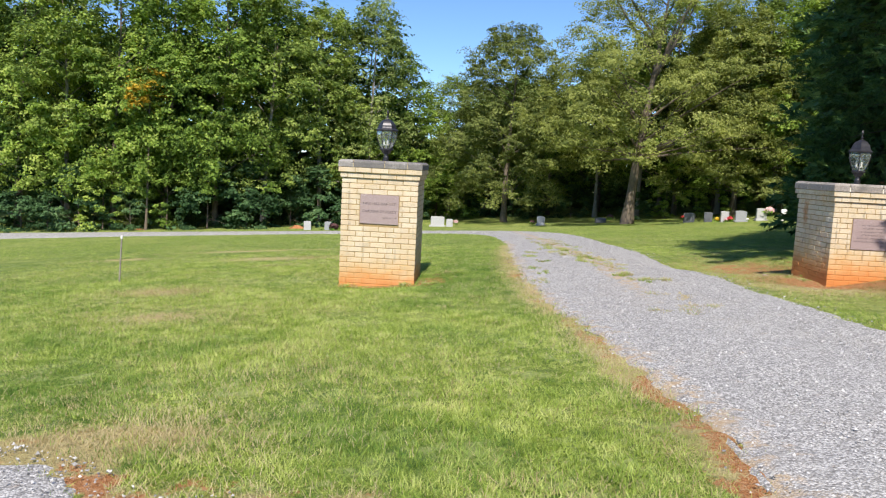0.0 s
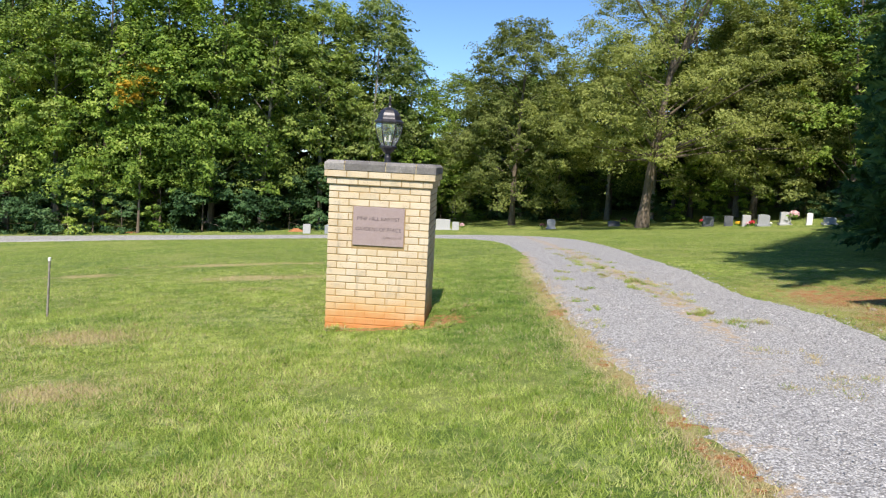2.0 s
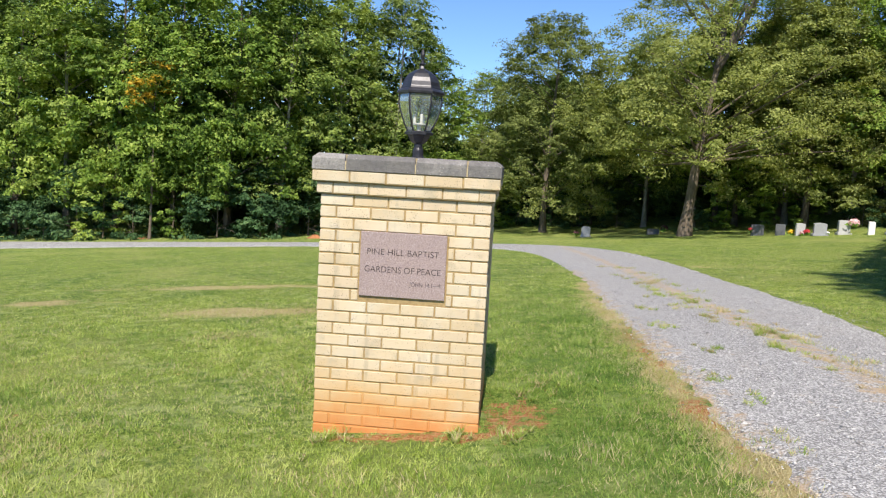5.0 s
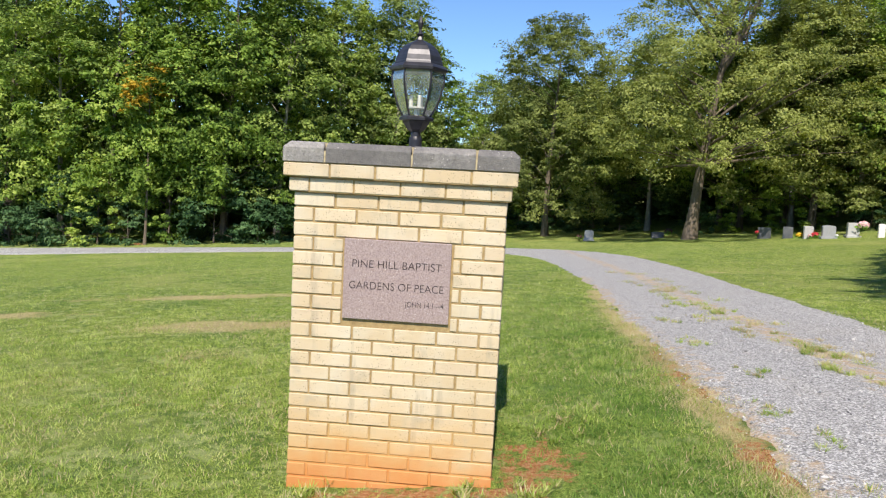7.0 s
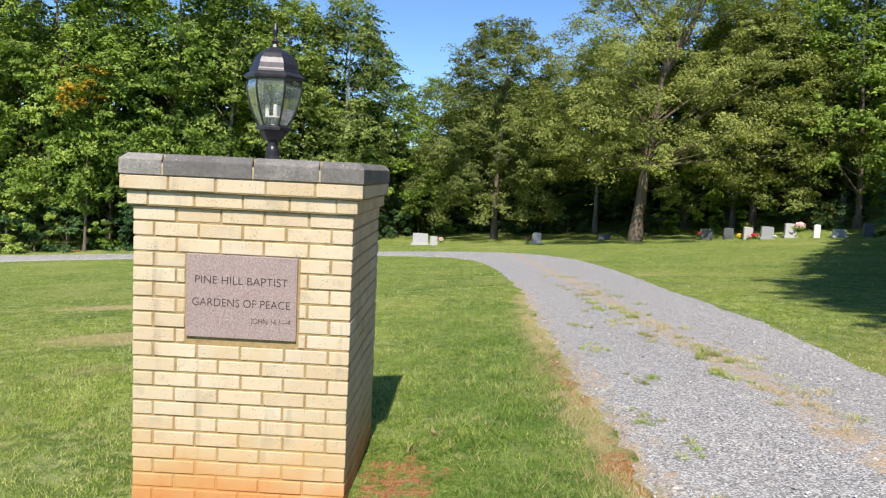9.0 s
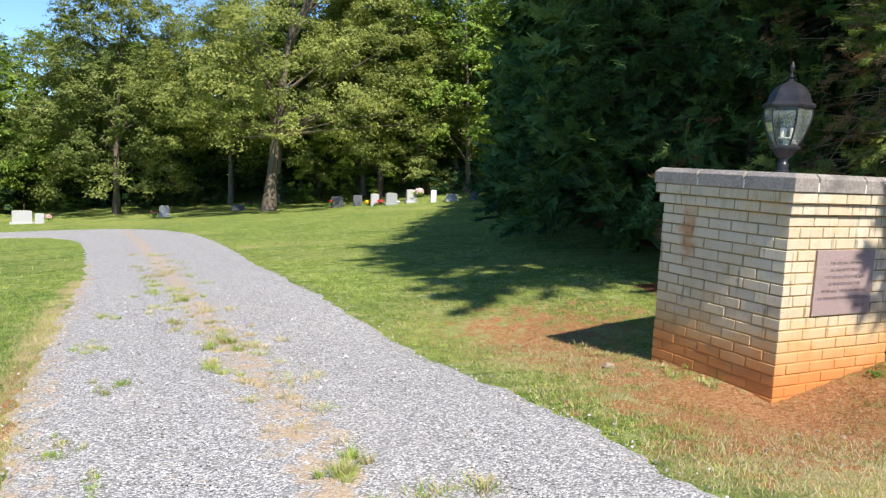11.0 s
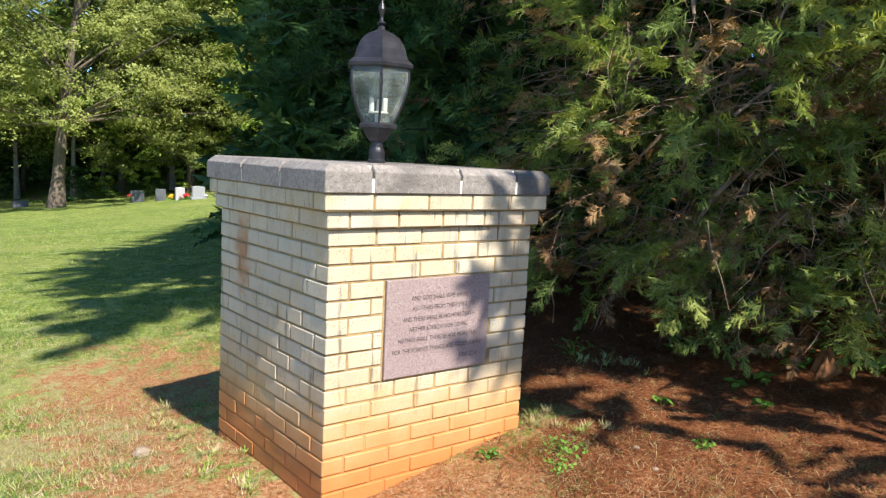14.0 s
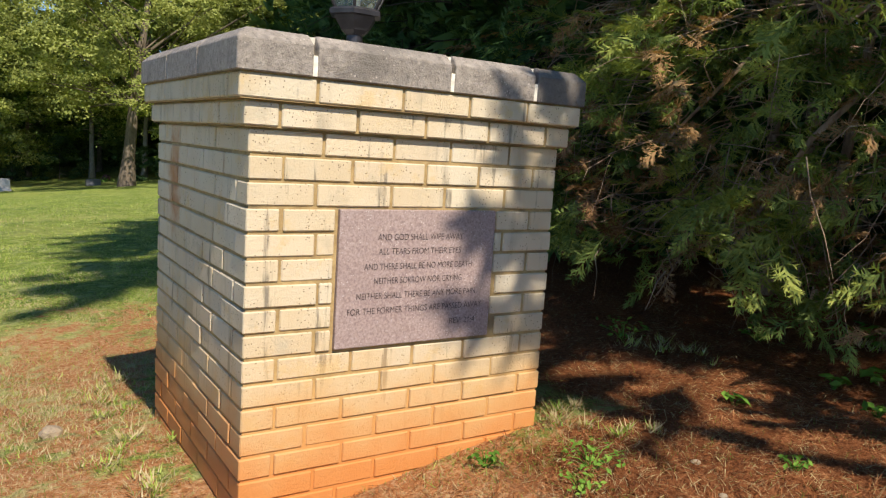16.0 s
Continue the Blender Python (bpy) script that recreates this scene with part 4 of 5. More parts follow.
def crown_top(x):
    """How tall the woods stand along their front."""
    pts = [(-60, 19), (-12, 19), (-9, 19), (-7.5, 18.3), (-5.6, 16.5), (-4.0, 13.2), (-1.0, 12.8), (2, 13.5), (5, 12.5), (8, 12.5), (11, 15), (20, 17), (45, 17)]
    return float(np.interp(x, [p[0] for p in pts], [p[1] for p in pts]))


TALL = {0: 17.0, 1: 18.0, 2: 16.0, 3: 14.0}
x = -35.0
while x < 32:
    k = wr.choice((2, 0, 2, 1) if x < -14 else (0, 2, 1, 2, 0, 3) if x < -8 else (0, 1, 2, 1))
    if -7.5 < x < -4.5:
        k = 2
    y = wood_edge(x) + wr.uniform(0.5, 2.5)
    s = wr.uniform(0.92, 1.06) * crown_top(x) / TALL[k] * (0.85 if k == 3 and x < -8 else 1)
    tree("forest_tree", KINDS[k][0], stand(x, y, wr.uniform(0, 360), 0.5 * s + 0.5, s), KINDS[k][1], "tree", "woods behind the lawn")
    x += wr.uniform(2.6, 3.7)
x = -37.0
while x < 35:
    s = wr.uniform(0.95, 1.1) * (crown_top(x) / 18 * (1.0 if x < -8 else 0.86))
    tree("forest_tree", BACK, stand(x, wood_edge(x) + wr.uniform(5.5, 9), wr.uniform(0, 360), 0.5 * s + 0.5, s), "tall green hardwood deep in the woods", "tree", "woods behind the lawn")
    x += wr.uniform(3.3, 4.6)
x = -36.0
while x < 34:
    y = wood_edge(x) - wr.uniform(0.0, 1.6)
    me, lab = (BUSH, "dark green leafy shrub at the wood's edge") if wr.random() < 0.72 else (SAPLING, "young bright-leaved tree at the wood's edge")
    s = wr.uniform(0.7, 1.35) * (0.6 if x > 6 else 1.0)
    if not (4 < x < 13 and me is SAPLING):
        tree("shrub" if me is BUSH else "young_tree", me, stand(x, y, wr.uniform(0, 360), s), lab, "shrub" if me is BUSH else "tree", "undergrowth")
    x += wr.uniform(1.7, 2.8)
tree("turning_tree", GOLD, stand(-21.9, 40.9, 0, 1.08), "slender tree with yellowing leaves at the wood's edge")


def far_woods():
    """Loose leaves behind the first rows, coloured dark for the shade deep in the woods."""
    rng = np.random.default_rng(5)
    n = 32000
    x = rng.uniform(-60, 55, n)
    y = np.array([wood_edge(v) for v in x]) + rng.uniform(11, 17, n)
    gap = np.exp(-((x + 3) / 4.5) ** 2)
    z = land(x, y) + rng.random(n) ** 1.15 * (12.5 + 2.0 * fuzz(x, x * 0, 0.35) - 5 * gap + 3 * (x < -12))
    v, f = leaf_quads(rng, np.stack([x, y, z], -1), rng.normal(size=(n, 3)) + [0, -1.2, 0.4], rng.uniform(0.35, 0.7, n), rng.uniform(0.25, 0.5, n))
    tagged(new("far_woods", array_mesh("far_woods", v, f, [M_LEAF_SHADE])), "loose dark leaves standing in for the shaded depth of the woods", "woods", kind="stuff")


far_woods()


# ---------------------------------------------------------------- cedars
def plume(shoots, pairs, wide, seed):
    """Quads of one feathery cedar spray along x, a unit long: thin shoots to both sides, each with short tips."""
    rng = np.random.default_rng(seed)
    v = []

    def sliver(a, b, w, up):
        d = b - a
        side = np.cross(d, up)
        side = side / (np.linalg.norm(side) + 1e-9) * w
        v.extend([a + side, b, a - side])

    up = np.array([0, 0, 1.0])
    sliver(np.zeros(3), np.array([1.0, 0, -0.05]), 0.012, up)
    for i in range(shoots):
        s = 0.06 + 0.92 * (i + 0.5) / shoots
        side = 1 if i % 2 else -1
        a = np.array([s, 0, -0.05 * s])
        turn = radians(rng.uniform(22, 62)) * side
        ln = 0.40 * (1 - 0.55 * s) * rng.uniform(0.65, 1.2)
        d = np.array([math.cos(turn), math.sin(turn), rng.uniform(-0.55, 0.45)])
        b = a + d * ln
        n = unit(up + rng.normal(size=3) * 0.6)
        sliver(a, b, wide, n)
        for k in range(pairs):
            c = a + d * ln * (0.25 + 0.5 * k / max(1, pairs) + 0.1 * rng.random())
            for q in (-1, 1):
                t = turn + rng.uniform(0.45, 0.85) * q
                e = np.array([math.cos(t), math.sin(t), d[2] + rng.uniform(-0.35, 0.35)])
                sliver(c, c + e * ln * rng.uniform(0.4, 0.62), 0.85 * wide, n)
    return np.array(v)


def cedar(seed, height, radius, branches, per, size, tpl, inner, dead=0.10, bulge=0.0, high=None, leaves=None, bark=None, start=0.03, mid=0.58, skirt=1.0):
    """Trunk with bare brown limbs, and a crown of flat drooping sprays."""
    rng = np.random.default_rng(seed)
    wood = Pile()
    t = np.linspace(0, 1, 8)
    v, f = tube_arrays(np.stack([0.1 * np.sin(4 * t), 0.1 * np.cos(3 * t), t * height * 0.96 - 0.3], -1), 0.075 * (1 - 0.93 * t), 9)
    wood.add(v, f)
    at, ahead = [], []
    for i in range(branches):
        u = start + (0.97 - start) * (i + rng.random()) / branches
        a = i * 2.399 + rng.uniform(-0.4, 0.4)
        reach = radius * (1 - u ** 3.2) ** 0.8 * (1 + bulge * math.exp(-((u - mid) / 0.17) ** 2)) * (skirt + (1 - skirt) * min(1.0, u / 0.28)) * rng.uniform(0.80, 1.08) + 0.12
        z = u * height
        tt = np.linspace(0, 1, 8)[:, None]
        wig = a + 0.25 * (tt[:, 0] ** 2) * rng.uniform(-1, 1)
        pts = np.stack([np.cos(wig) * reach * tt[:, 0], np.sin(wig) * reach * tt[:, 0], z + reach * (0.42 * tt[:, 0] - 0.42 * tt[:, 0] ** 2 * rng.uniform(0.6, 1.5)) - 0.1 * (1 - u)], -1)
        pts[:, 2] = np.maximum(pts[:, 2], 0.22 + 0.12 * tt[:, 0])
        v, f = tube_arrays(pts, (0.005 + 0.009 * (1 - u)) * (1 - 0.9 * tt[:, 0]), 4)
        wood.add(v, f)
        for k in range(5 if high is not None and z < 4 else 2):
            s = rng.uniform(0.2, 0.9)
            p = pts[int(s * 7)]
            d = np.array([math.cos(a + rng.uniform(-1.3, 1.3)), math.sin(a + rng.uniform(-1.3, 1.3)), rng.uniform(-0.5, 0.5)])
            q = np.array([p, p + d * 0.16 + [0, 0, rng.uniform(-0.04, 0.06)], p + d * 0.30 + rng.normal(size=3) * 0.06, p + d * 0.45 + [0, 0, rng.uniform(-0.2, 0.1)]])
            v, f = tube_arrays(q, [0.005, 0.004, 0.003, 0.001], 3)
            wood.add(v, f)
        n = max(2, int(per * (0.35 + 0.65 * reach / radius) + rng.random()))
        s = np.concatenate([0.42 + 0.60 * rng.random(n) ** 0.5, rng.uniform(0.22, 0.6, inner)])
        n = len(s)
        k = np.clip(s * 7, 0, 6.999)
        lo = k.astype(int)
        p = pts[lo] + (pts[lo + 1] - pts[lo]) * (k - lo)[:, None]
        at.append(p + rng.normal(size=(n, 3)) * [0.15, 0.15, 0.12])
        ahead.append(unit(np.stack([np.cos(a) + rng.normal(size=n) * 0.75, np.sin(a) + rng.normal(size=n) * 0.75, rng.normal(size=n) * 0.5], -1)))
    at, ahead = np.concatenate(at), np.concatenate(ahead)
    at[:, 2] = np.maximum(at[:, 2], 0.30)
    n = len(at)
    up = unit(np.array([0, 0, 1.0]) + rng.normal(size=(n, 3)) * 0.7)
    sidew = unit(np.cross(up, ahead))
    up = np.cross(ahead, sidew)
    ln = size * rng.uniform(0.6, 1.25, n)
    inside = np.hypot(at[:, 0], at[:, 1]) < 0.62 * radius
    brown = rng.random(n) < np.where(inside, 2.6, 0.15) * dead * np.clip(1.6 - at[:, 2] / 3.5, 0.25, 1.6)
    verts, kind = [], []
    for pick, form, grow in ((at[:, 2] < 4.3, tpl, 1.0), (at[:, 2] >= 4.3, high, 2.1)) if high is not None else ((at[:, 2] > -9, tpl, 1.0),):
        if high is not None and form is high:
            pick = pick & (rng.random(n) < 0.5)
        w = at[pick][:, None] + grow * ln[pick][:, None, None] * (form[None, :, 0:1] * ahead[pick][:, None] + form[None, :, 1:2] * sidew[pick][:, None] + form[None, :, 2:3] * up[pick][:, None])
        verts.append(w.reshape(-1, 3))
        kind.append(np.repeat(brown[pick].astype(int), len(form) // 3))
    verts = np.concatenate(verts)
    crown = array_mesh("crown", verts, np.arange(len(verts)).reshape(-1, 3), [leaves or M_CEDAR, M_CEDAR_DEAD], np.concatenate(kind))
    return wood.mesh("trunk", [bark or M_BARK_CEDAR], True), crown


def hedge_cedar(seed, height, radius, clumps, tpl, coarse, toward=205.0):
    """A many-stemmed cedar, leafy on the sunny side: drooping sprays in clumps outside, dead brown sprays and pale bare twigs within."""
    rng = np.random.default_rng(seed)
    wood = Pile()
    t = np.linspace(0, 1, 8)
    for i in range(3):
        w = rng.uniform(0, 6.28)
        v, f = tube_arrays(np.stack([0.16 * math.cos(w) * (1 + 3 * t) + 0.08 * np.sin(5 * t + i), 0.16 * math.sin(w) * (1 + 3 * t), t * height * (0.95 - 0.12 * i) - 0.3], -1), (0.075 - 0.015 * i) * (1 - 0.92 * t), 8)
        wood.add(v, f)
    reach = lambda a, z: radius * (1 - np.clip(z / height, 0, 1) ** 2.4) ** 0.8 * (0.86 + 0.16 * np.sin(3 * a + seed) + 0.10 * np.sin(2.6 * z + 4 * a)) * np.clip(0.70 + z / 2.4, 0, 1)
    half = radians(toward)
    pick = lambda n: np.where(rng.random(n) < 0.8, half + rng.normal(size=n) * 0.85, rng.random(n) * 6.283)
    # heavy bare limbs slanting out and down through the foliage
    for i in range(13):
        a, z0 = pick(1)[0], rng.uniform(1.4, 4.6)
        r = 0.92 * float(reach(a, z0))
        s = np.linspace(0.05, 1, 7)
        z = z0 + 0.7 * np.sin(s * 2.0) - rng.uniform(0.4, 1.9) * s ** 2 + 0.06 * np.sin(9 * s + i)
        b = a + 0.24 * np.sin(5 * s + i) + 0.04 * np.sin(17 * s)
        v, f = tube_arrays(np.stack([np.cos(b) * r * s, np.sin(b) * r * s, np.maximum(z, 0.35)], -1), rng.uniform(0.018, 0.042) * (1 - 0.7 * s), 6)
        wood.add(v, f)
    at, ahead, ln, brown, big = [], [], [], [], []

    def clump(a, z, r, n, dead, grow=1.0):
        c = np.array([math.cos(a) * r, math.sin(a) * r, z])
        back = c * [0.55, 0.55, 1.0] + [0, 0, rng.uniform(-0.15, 0.30)]
        q = np.array([back, back * 0.45 + c * 0.55 + [0, 0, 0.05], c])
        v, f = tube_arrays(q, [0.006, 0.004, 0.002], 3)
        wood.add(v, f)
        p = c + rng.normal(size=(n, 3)) * [0.13, 0.13, 0.10] * grow
        p[:, 2] = np.maximum(p[:, 2], 0.28)
        d = np.array([math.cos(a), math.sin(a), -0.28]) + rng.normal(size=(n, 3)) * [0.55, 0.55, 0.38]
        at.append(p)
        ahead.append(unit(d))
        ln.append(grow * rng.uniform(0.15, 0.31, n) * (0.8 if dead else 1))
        brown.append(np.full(n, int(dead)))
        big.append(np.full(n, grow > 1.5))

    for a, u in zip(pick(clumps), rng.random(clumps)):
        z = 0.28 + 4.4 * u ** 1.1
        clump(a, z, float(reach(a, z)) * rng.uniform(0.74, 1.06), 8, rng.random() < 0.26)
    for a, u in zip(pick(int(clumps * 0.8)), rng.random(int(clumps * 0.8))):
        z = 0.4 + 4.4 * u
        clump(a, z, float(reach(a, z)) * rng.uniform(0.42, 0.84), 5, rng.random() < 0.72)
    for a, u in zip(rng.random(26) * 6.283, rng.random(26)):
        z = 4.8 + (height - 5.2) * u
        clump(a, z, float(reach(a, z)) * rng.uniform(0.4, 1.0), 6, False, 2.4)
    # thin dead twigs
    for a, u in zip(pick(1100), rng.random(1100)):
        z = 0.35 + 4.3 * u
        r = float(reach(a, z)) * rng.uniform(0.55, 1.02)
        p = np.array([math.cos(a) * r, math.sin(a) * r, z])
        d = unit(np.array([math.cos(a), math.sin(a), rng.uniform(-1.0, 0.35)]) + rng.normal(size=3) * 0.75)
        k = rng.uniform(0.05, 0.17)
        q = [p]
        for i in range(3):
            d = unit(d + rng.normal(size=3) * 0.30 + [0, 0, -0.22])
            q.append(q[-1] + d * k)
        q = np.array(q)
        q[:, 2] = np.maximum(q[:, 2], 0.06)
        v, f = tube_arrays(q, np.array([1.0, 0.85, 0.6, 0.25]) * rng.uniform(0.0018, 0.0042), 3)
        wood.add(v, f)
    at, ahead, ln, brown, big = (np.concatenate(w) for w in (at, ahead, ln, brown, big))
    up = unit(np.array([0, 0, 1.0]) + rng.normal(size=(len(at), 3)) * 0.8)
    sidew = unit(np.cross(up, ahead))
    up = np.cross(ahead, sidew)
    verts, kind = [], []
    for sel, form in ((~big, tpl), (big, coarse)):
        w = at[sel][:, None] + ln[sel][:, None, None] * (form[None, :, 0:1] * ahead[sel][:, None] + form[None, :, 1:2] * sidew[sel][:, None] + form[None, :, 2:3] * up[sel][:, None])
        verts.append(w.reshape(-1, 3))
        kind.append(np.repeat(brown[sel], len(form) // 3))
    verts = np.concatenate(verts)
    return wood.mesh("trunk", [M_BARK_CEDAR], True), array_mesh("crown", verts, np.arange(len(verts)).reshape(-1, 3), [M_CEDAR, M_CEDAR_DEAD], np.concatenate(kind))


FINE, COARSE = plume(19, 2, 0.022, 1), plume(24, 0, 0.075, 2)
CEDAR_NEAR = hedge_cedar(3, 6.6, 2.55, 250, FINE, COARSE)
CEDAR_LOW = hedge_cedar(7, 5.2, 2.1, 165, FINE, COARSE, 190.0)
CEDAR_OPEN = cedar(5, 10.0, 2.9, 34, 11, 0.5, COARSE, 0, 0.05, 0.35, COARSE)
# these take the darkened foliage; the row's shaded side is in the colour
CEDAR_DENSE = cedar(4, 9.4, 2.2, 170, 16, 0.32, plume(22, 1, 0.030, 5), 5, 0.03, 0.28, COARSE, M_CEDAR_SHADE, M_BARK_SHADE, 0.06, 0.45, 0.55)
PINE_TALL = cedar(21, 18.0, 2.9, 95, 9, 0.9, COARSE, 0, 0.0, leaves=M_CEDAR_SHADE, start=0.59)
CEDAR_NEXT = cedar(8, 10.4, 2.7, 140, 11, 0.66, COARSE, 6, 0.0, leaves=M_CEDAR_SHADE, bark=M_BARK_SHADE)
CEDAR_FAR = cedar(13, 10.4, 2.8, 100, 8, 0.80, COARSE, 2, 0.0, leaves=M_CEDAR_SHADE, bark=M_BARK_SHADE)
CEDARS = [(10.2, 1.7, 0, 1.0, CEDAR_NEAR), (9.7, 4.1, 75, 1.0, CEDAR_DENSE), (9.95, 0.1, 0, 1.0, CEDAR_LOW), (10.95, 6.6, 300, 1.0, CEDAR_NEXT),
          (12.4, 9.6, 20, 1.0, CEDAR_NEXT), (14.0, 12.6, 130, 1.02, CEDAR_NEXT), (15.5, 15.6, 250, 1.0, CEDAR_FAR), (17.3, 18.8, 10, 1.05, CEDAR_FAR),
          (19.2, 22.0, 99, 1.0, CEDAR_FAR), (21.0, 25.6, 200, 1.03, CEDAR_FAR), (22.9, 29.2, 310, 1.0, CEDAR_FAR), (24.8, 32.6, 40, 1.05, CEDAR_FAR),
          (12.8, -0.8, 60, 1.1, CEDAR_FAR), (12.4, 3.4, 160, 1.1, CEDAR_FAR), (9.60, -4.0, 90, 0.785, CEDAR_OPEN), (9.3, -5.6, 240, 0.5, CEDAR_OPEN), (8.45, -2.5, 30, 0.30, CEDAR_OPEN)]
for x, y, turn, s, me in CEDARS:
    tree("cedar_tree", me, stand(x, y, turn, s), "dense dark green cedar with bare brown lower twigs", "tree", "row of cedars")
tree("pine_tree", PINE_TALL, stand(8.45, -4.4, 15, 1.0), "tall pine with a bare trunk and a dense high crown", "tree")
for x, y, turn, s in ((16.5, -3.0, 0, 0.8), (15.9, 2.0, 80, 0.82), (17.0, 6.5, 150, 0.8), (18.6, 11.5, 230, 0.82), (21.5, 17.0, 310, 0.85), (25.0, 24.0, 40, 0.85)):
    tree("forest_tree", BACK, stand(x, y, turn, s), "tall green hardwood behind the cedars", "tree", "trees behind the cedars")

for x, y in ((12.5, 0.4), (12.3, 2.4), (12.9, 4.6)):
    tree("shrub", BUSH, stand(x, y, 50 * y, 0.95), "dark leafy shrub behind the cedars", "shrub", "undergrowth")
for i in range(6):
    tree("shrub", BUSH, stand(14.2 + 0.5 * max(0, i - 3), -3.0 + 2.3 * i, 70 * i, 1.25), "dark leafy shrub behind the cedars", "shrub", "undergrowth")

# ---------------------------------------------------------------- graves
def headstone(x, y, w, h, d, mat, label, arch=0.12, plinth=True, turn=0.0, tilt=0.0):
    """An upright stone with an arched top on a low plinth."""
    root = tagged(empty("headstone", pose(x, y, land1(x, y) - 0.02, tilt, 0, turn)), label, "headstone", "headstones by the woods")
    z0 = 0.0
    if plinth:
        part("plinth", soft_box(-w * 0.62, w * 0.62, -d * 0.9, d * 0.9, 0, 0.13, 0.012), mat, root)
        z0 = 0.13
    bm = bmesh.new()
    n = 9
    prof = [(-w / 2, z0 - 0.01), (w / 2, z0 - 0.01)] + [(w / 2 * math.cos(math.pi * i / (n - 1)) ** 1 if 0 < i < n - 1 else (w / 2 if i == 0 else -w / 2), h * (1 - arch) + h * arch * math.sin(math.pi * i / (n - 1))) for i in range(n)]
    fr, bk = [bm.verts.new((px, -d / 2, pz)) for px, pz in prof], [bm.verts.new((px, d / 2, pz)) for px, pz in prof]
    bm.faces.new(fr)
    bm.faces.new(bk[::-1])
    for i in range(len(prof)):
        j = (i + 1) % len(prof)
        bm.faces.new((fr[j], fr[i], bk[i], bk[j]))
    bmesh.ops.recalc_face_normals(bm, faces=bm.faces[:])
    bmesh.ops.bevel(bm, geom=[e for e in bm.edges if abs(e.verts[0].co.y - e.verts[1].co.y) < 1e-6], offset=0.012, segments=1, affect="EDGES")
    part("tablet", bm, mat, root)
    return root


STONES = [(-10.6, 41.3, 0.50, 0.66, 0.18, M_GRANITE_L, "small pale grey headstone on the grass", 0.1, False, 4, 0),
          (-9.15, 41.2, 0.46, 0.62, 0.18, M_GRANITE_M, "small grey headstone beside dark flowers", 0.12, False, -5, 0),
          (-4.9, 43.6, 0.44, 0.60, 0.16, M_GRANITE_M, "small grey headstone on the grass", 0.2, True, 0, 0),
          (-1.9, 46.4, 1.02, 0.80, 0.22, M_GRANITE_L, "wide pale grey double headstone on a plinth", 0.03, True, 3, 0),
          (-0.95, 45.6, 0.48, 0.62, 0.14, M_GRANITE_L, "narrow pale headstone beside flowers", 0.05, False, 0, 0),
          (5.7, 44.8, 0.56, 0.72, 0.2, M_GRANITE_M, "polished grey headstone on a pale plinth", 0.12, True, -8, 0),
          (10.1, 45.4, 0.78, 0.42, 0.24, M_GRANITE_D, "low dark slanted headstone with a vase", 0.1, False, 10, -14),
          (15.2, 40.9, 0.70, 0.68, 0.2, M_GRANITE_D, "dark grey headstone beside red flowers", 0.06, False, -6, 0),
          (16.25, 40.2, 0.52, 0.68, 0.2, M_GRANITE_D, "dark grey upright headstone", 0.03, False, -14, 0),
          (17.05, 39.4, 0.50, 0.72, 0.18, M_GRANITE_L, "pale headstone behind pink flowers", 0.06, False, 5, 0),
          (17.8, 38.6, 0.68, 0.74, 0.2, M_GRANITE_M, "grey headstone with a rounded top", 0.1, True, 0, 0),
          (19.1, 38.7, 0.62, 0.82, 0.22, M_GRANITE_L, "white headstone with pale flowers on top", 0.05, True, 0, 0),
          (20.1, 37.7, 0.34, 0.74, 0.12, M_MARBLE, "narrow white marble headstone", 0.06, False, 0, 0),
          (21.0, 37.1, 0.66, 0.46, 0.22, M_GRANITE_L, "low pale headstone on a plinth", 0.08, True, 0, 0),
          (22.1, 36.3, 0.52, 0.72, 0.2, M_GRANITE_D, "dark headstone in the cedars' shade", 0.08, False, -5, 3)]
for s in STONES:
    headstone(*s)


def bouquet(x, y, z, r, mat, label, seed, leaves=True):
    """A bunch of cloth flowers: many small petal discs with some leaves below."""
    rng = np.random.default_rng(seed)
    pile = Pile()
    n = 70
    d = unit(rng.normal(size=(n, 3)) + [0, 0, 0.5])
    v, f = leaf_quads(rng, d * r * [1.2, 0.9, 0.8] * rng.uniform(0.6, 1, (n, 1)) + [0, 0, 0.12 + r * 0.5], d + rng.normal(size=(n, 3)) * 0.3, r * 0.42, r * 0.36)
    pile.add(v, f, 0)
    green = Pile()
    v, f = leaf_quads(rng, rng.normal(size=(30, 3)) * r * [0.7, 0.7, 0.25] + [0, 0, 0.10], rng.normal(size=(30, 3)) + [0, 0, 0.6], r * 0.5, r * 0.22)
    green.add(v, f)
    v, f = tube_arrays([(0, 0, -0.03), (0, 0, 0.06), (0.01, 0, 0.14 + r * 0.4)], [0.05, 0.04, 0.03], 6)
    green.add(v, f)
    root = tagged(empty("flowers", pose(x, y, z)), label, "flowers", "flowers on the graves")
    for nm, pl, mt in (("blossom", pile, mat), ("foliage", green, M_WEED)):
        ob = tagged(new(nm, pl.mesh(nm, [mt])), kind="stuff")
        ob.parent = root


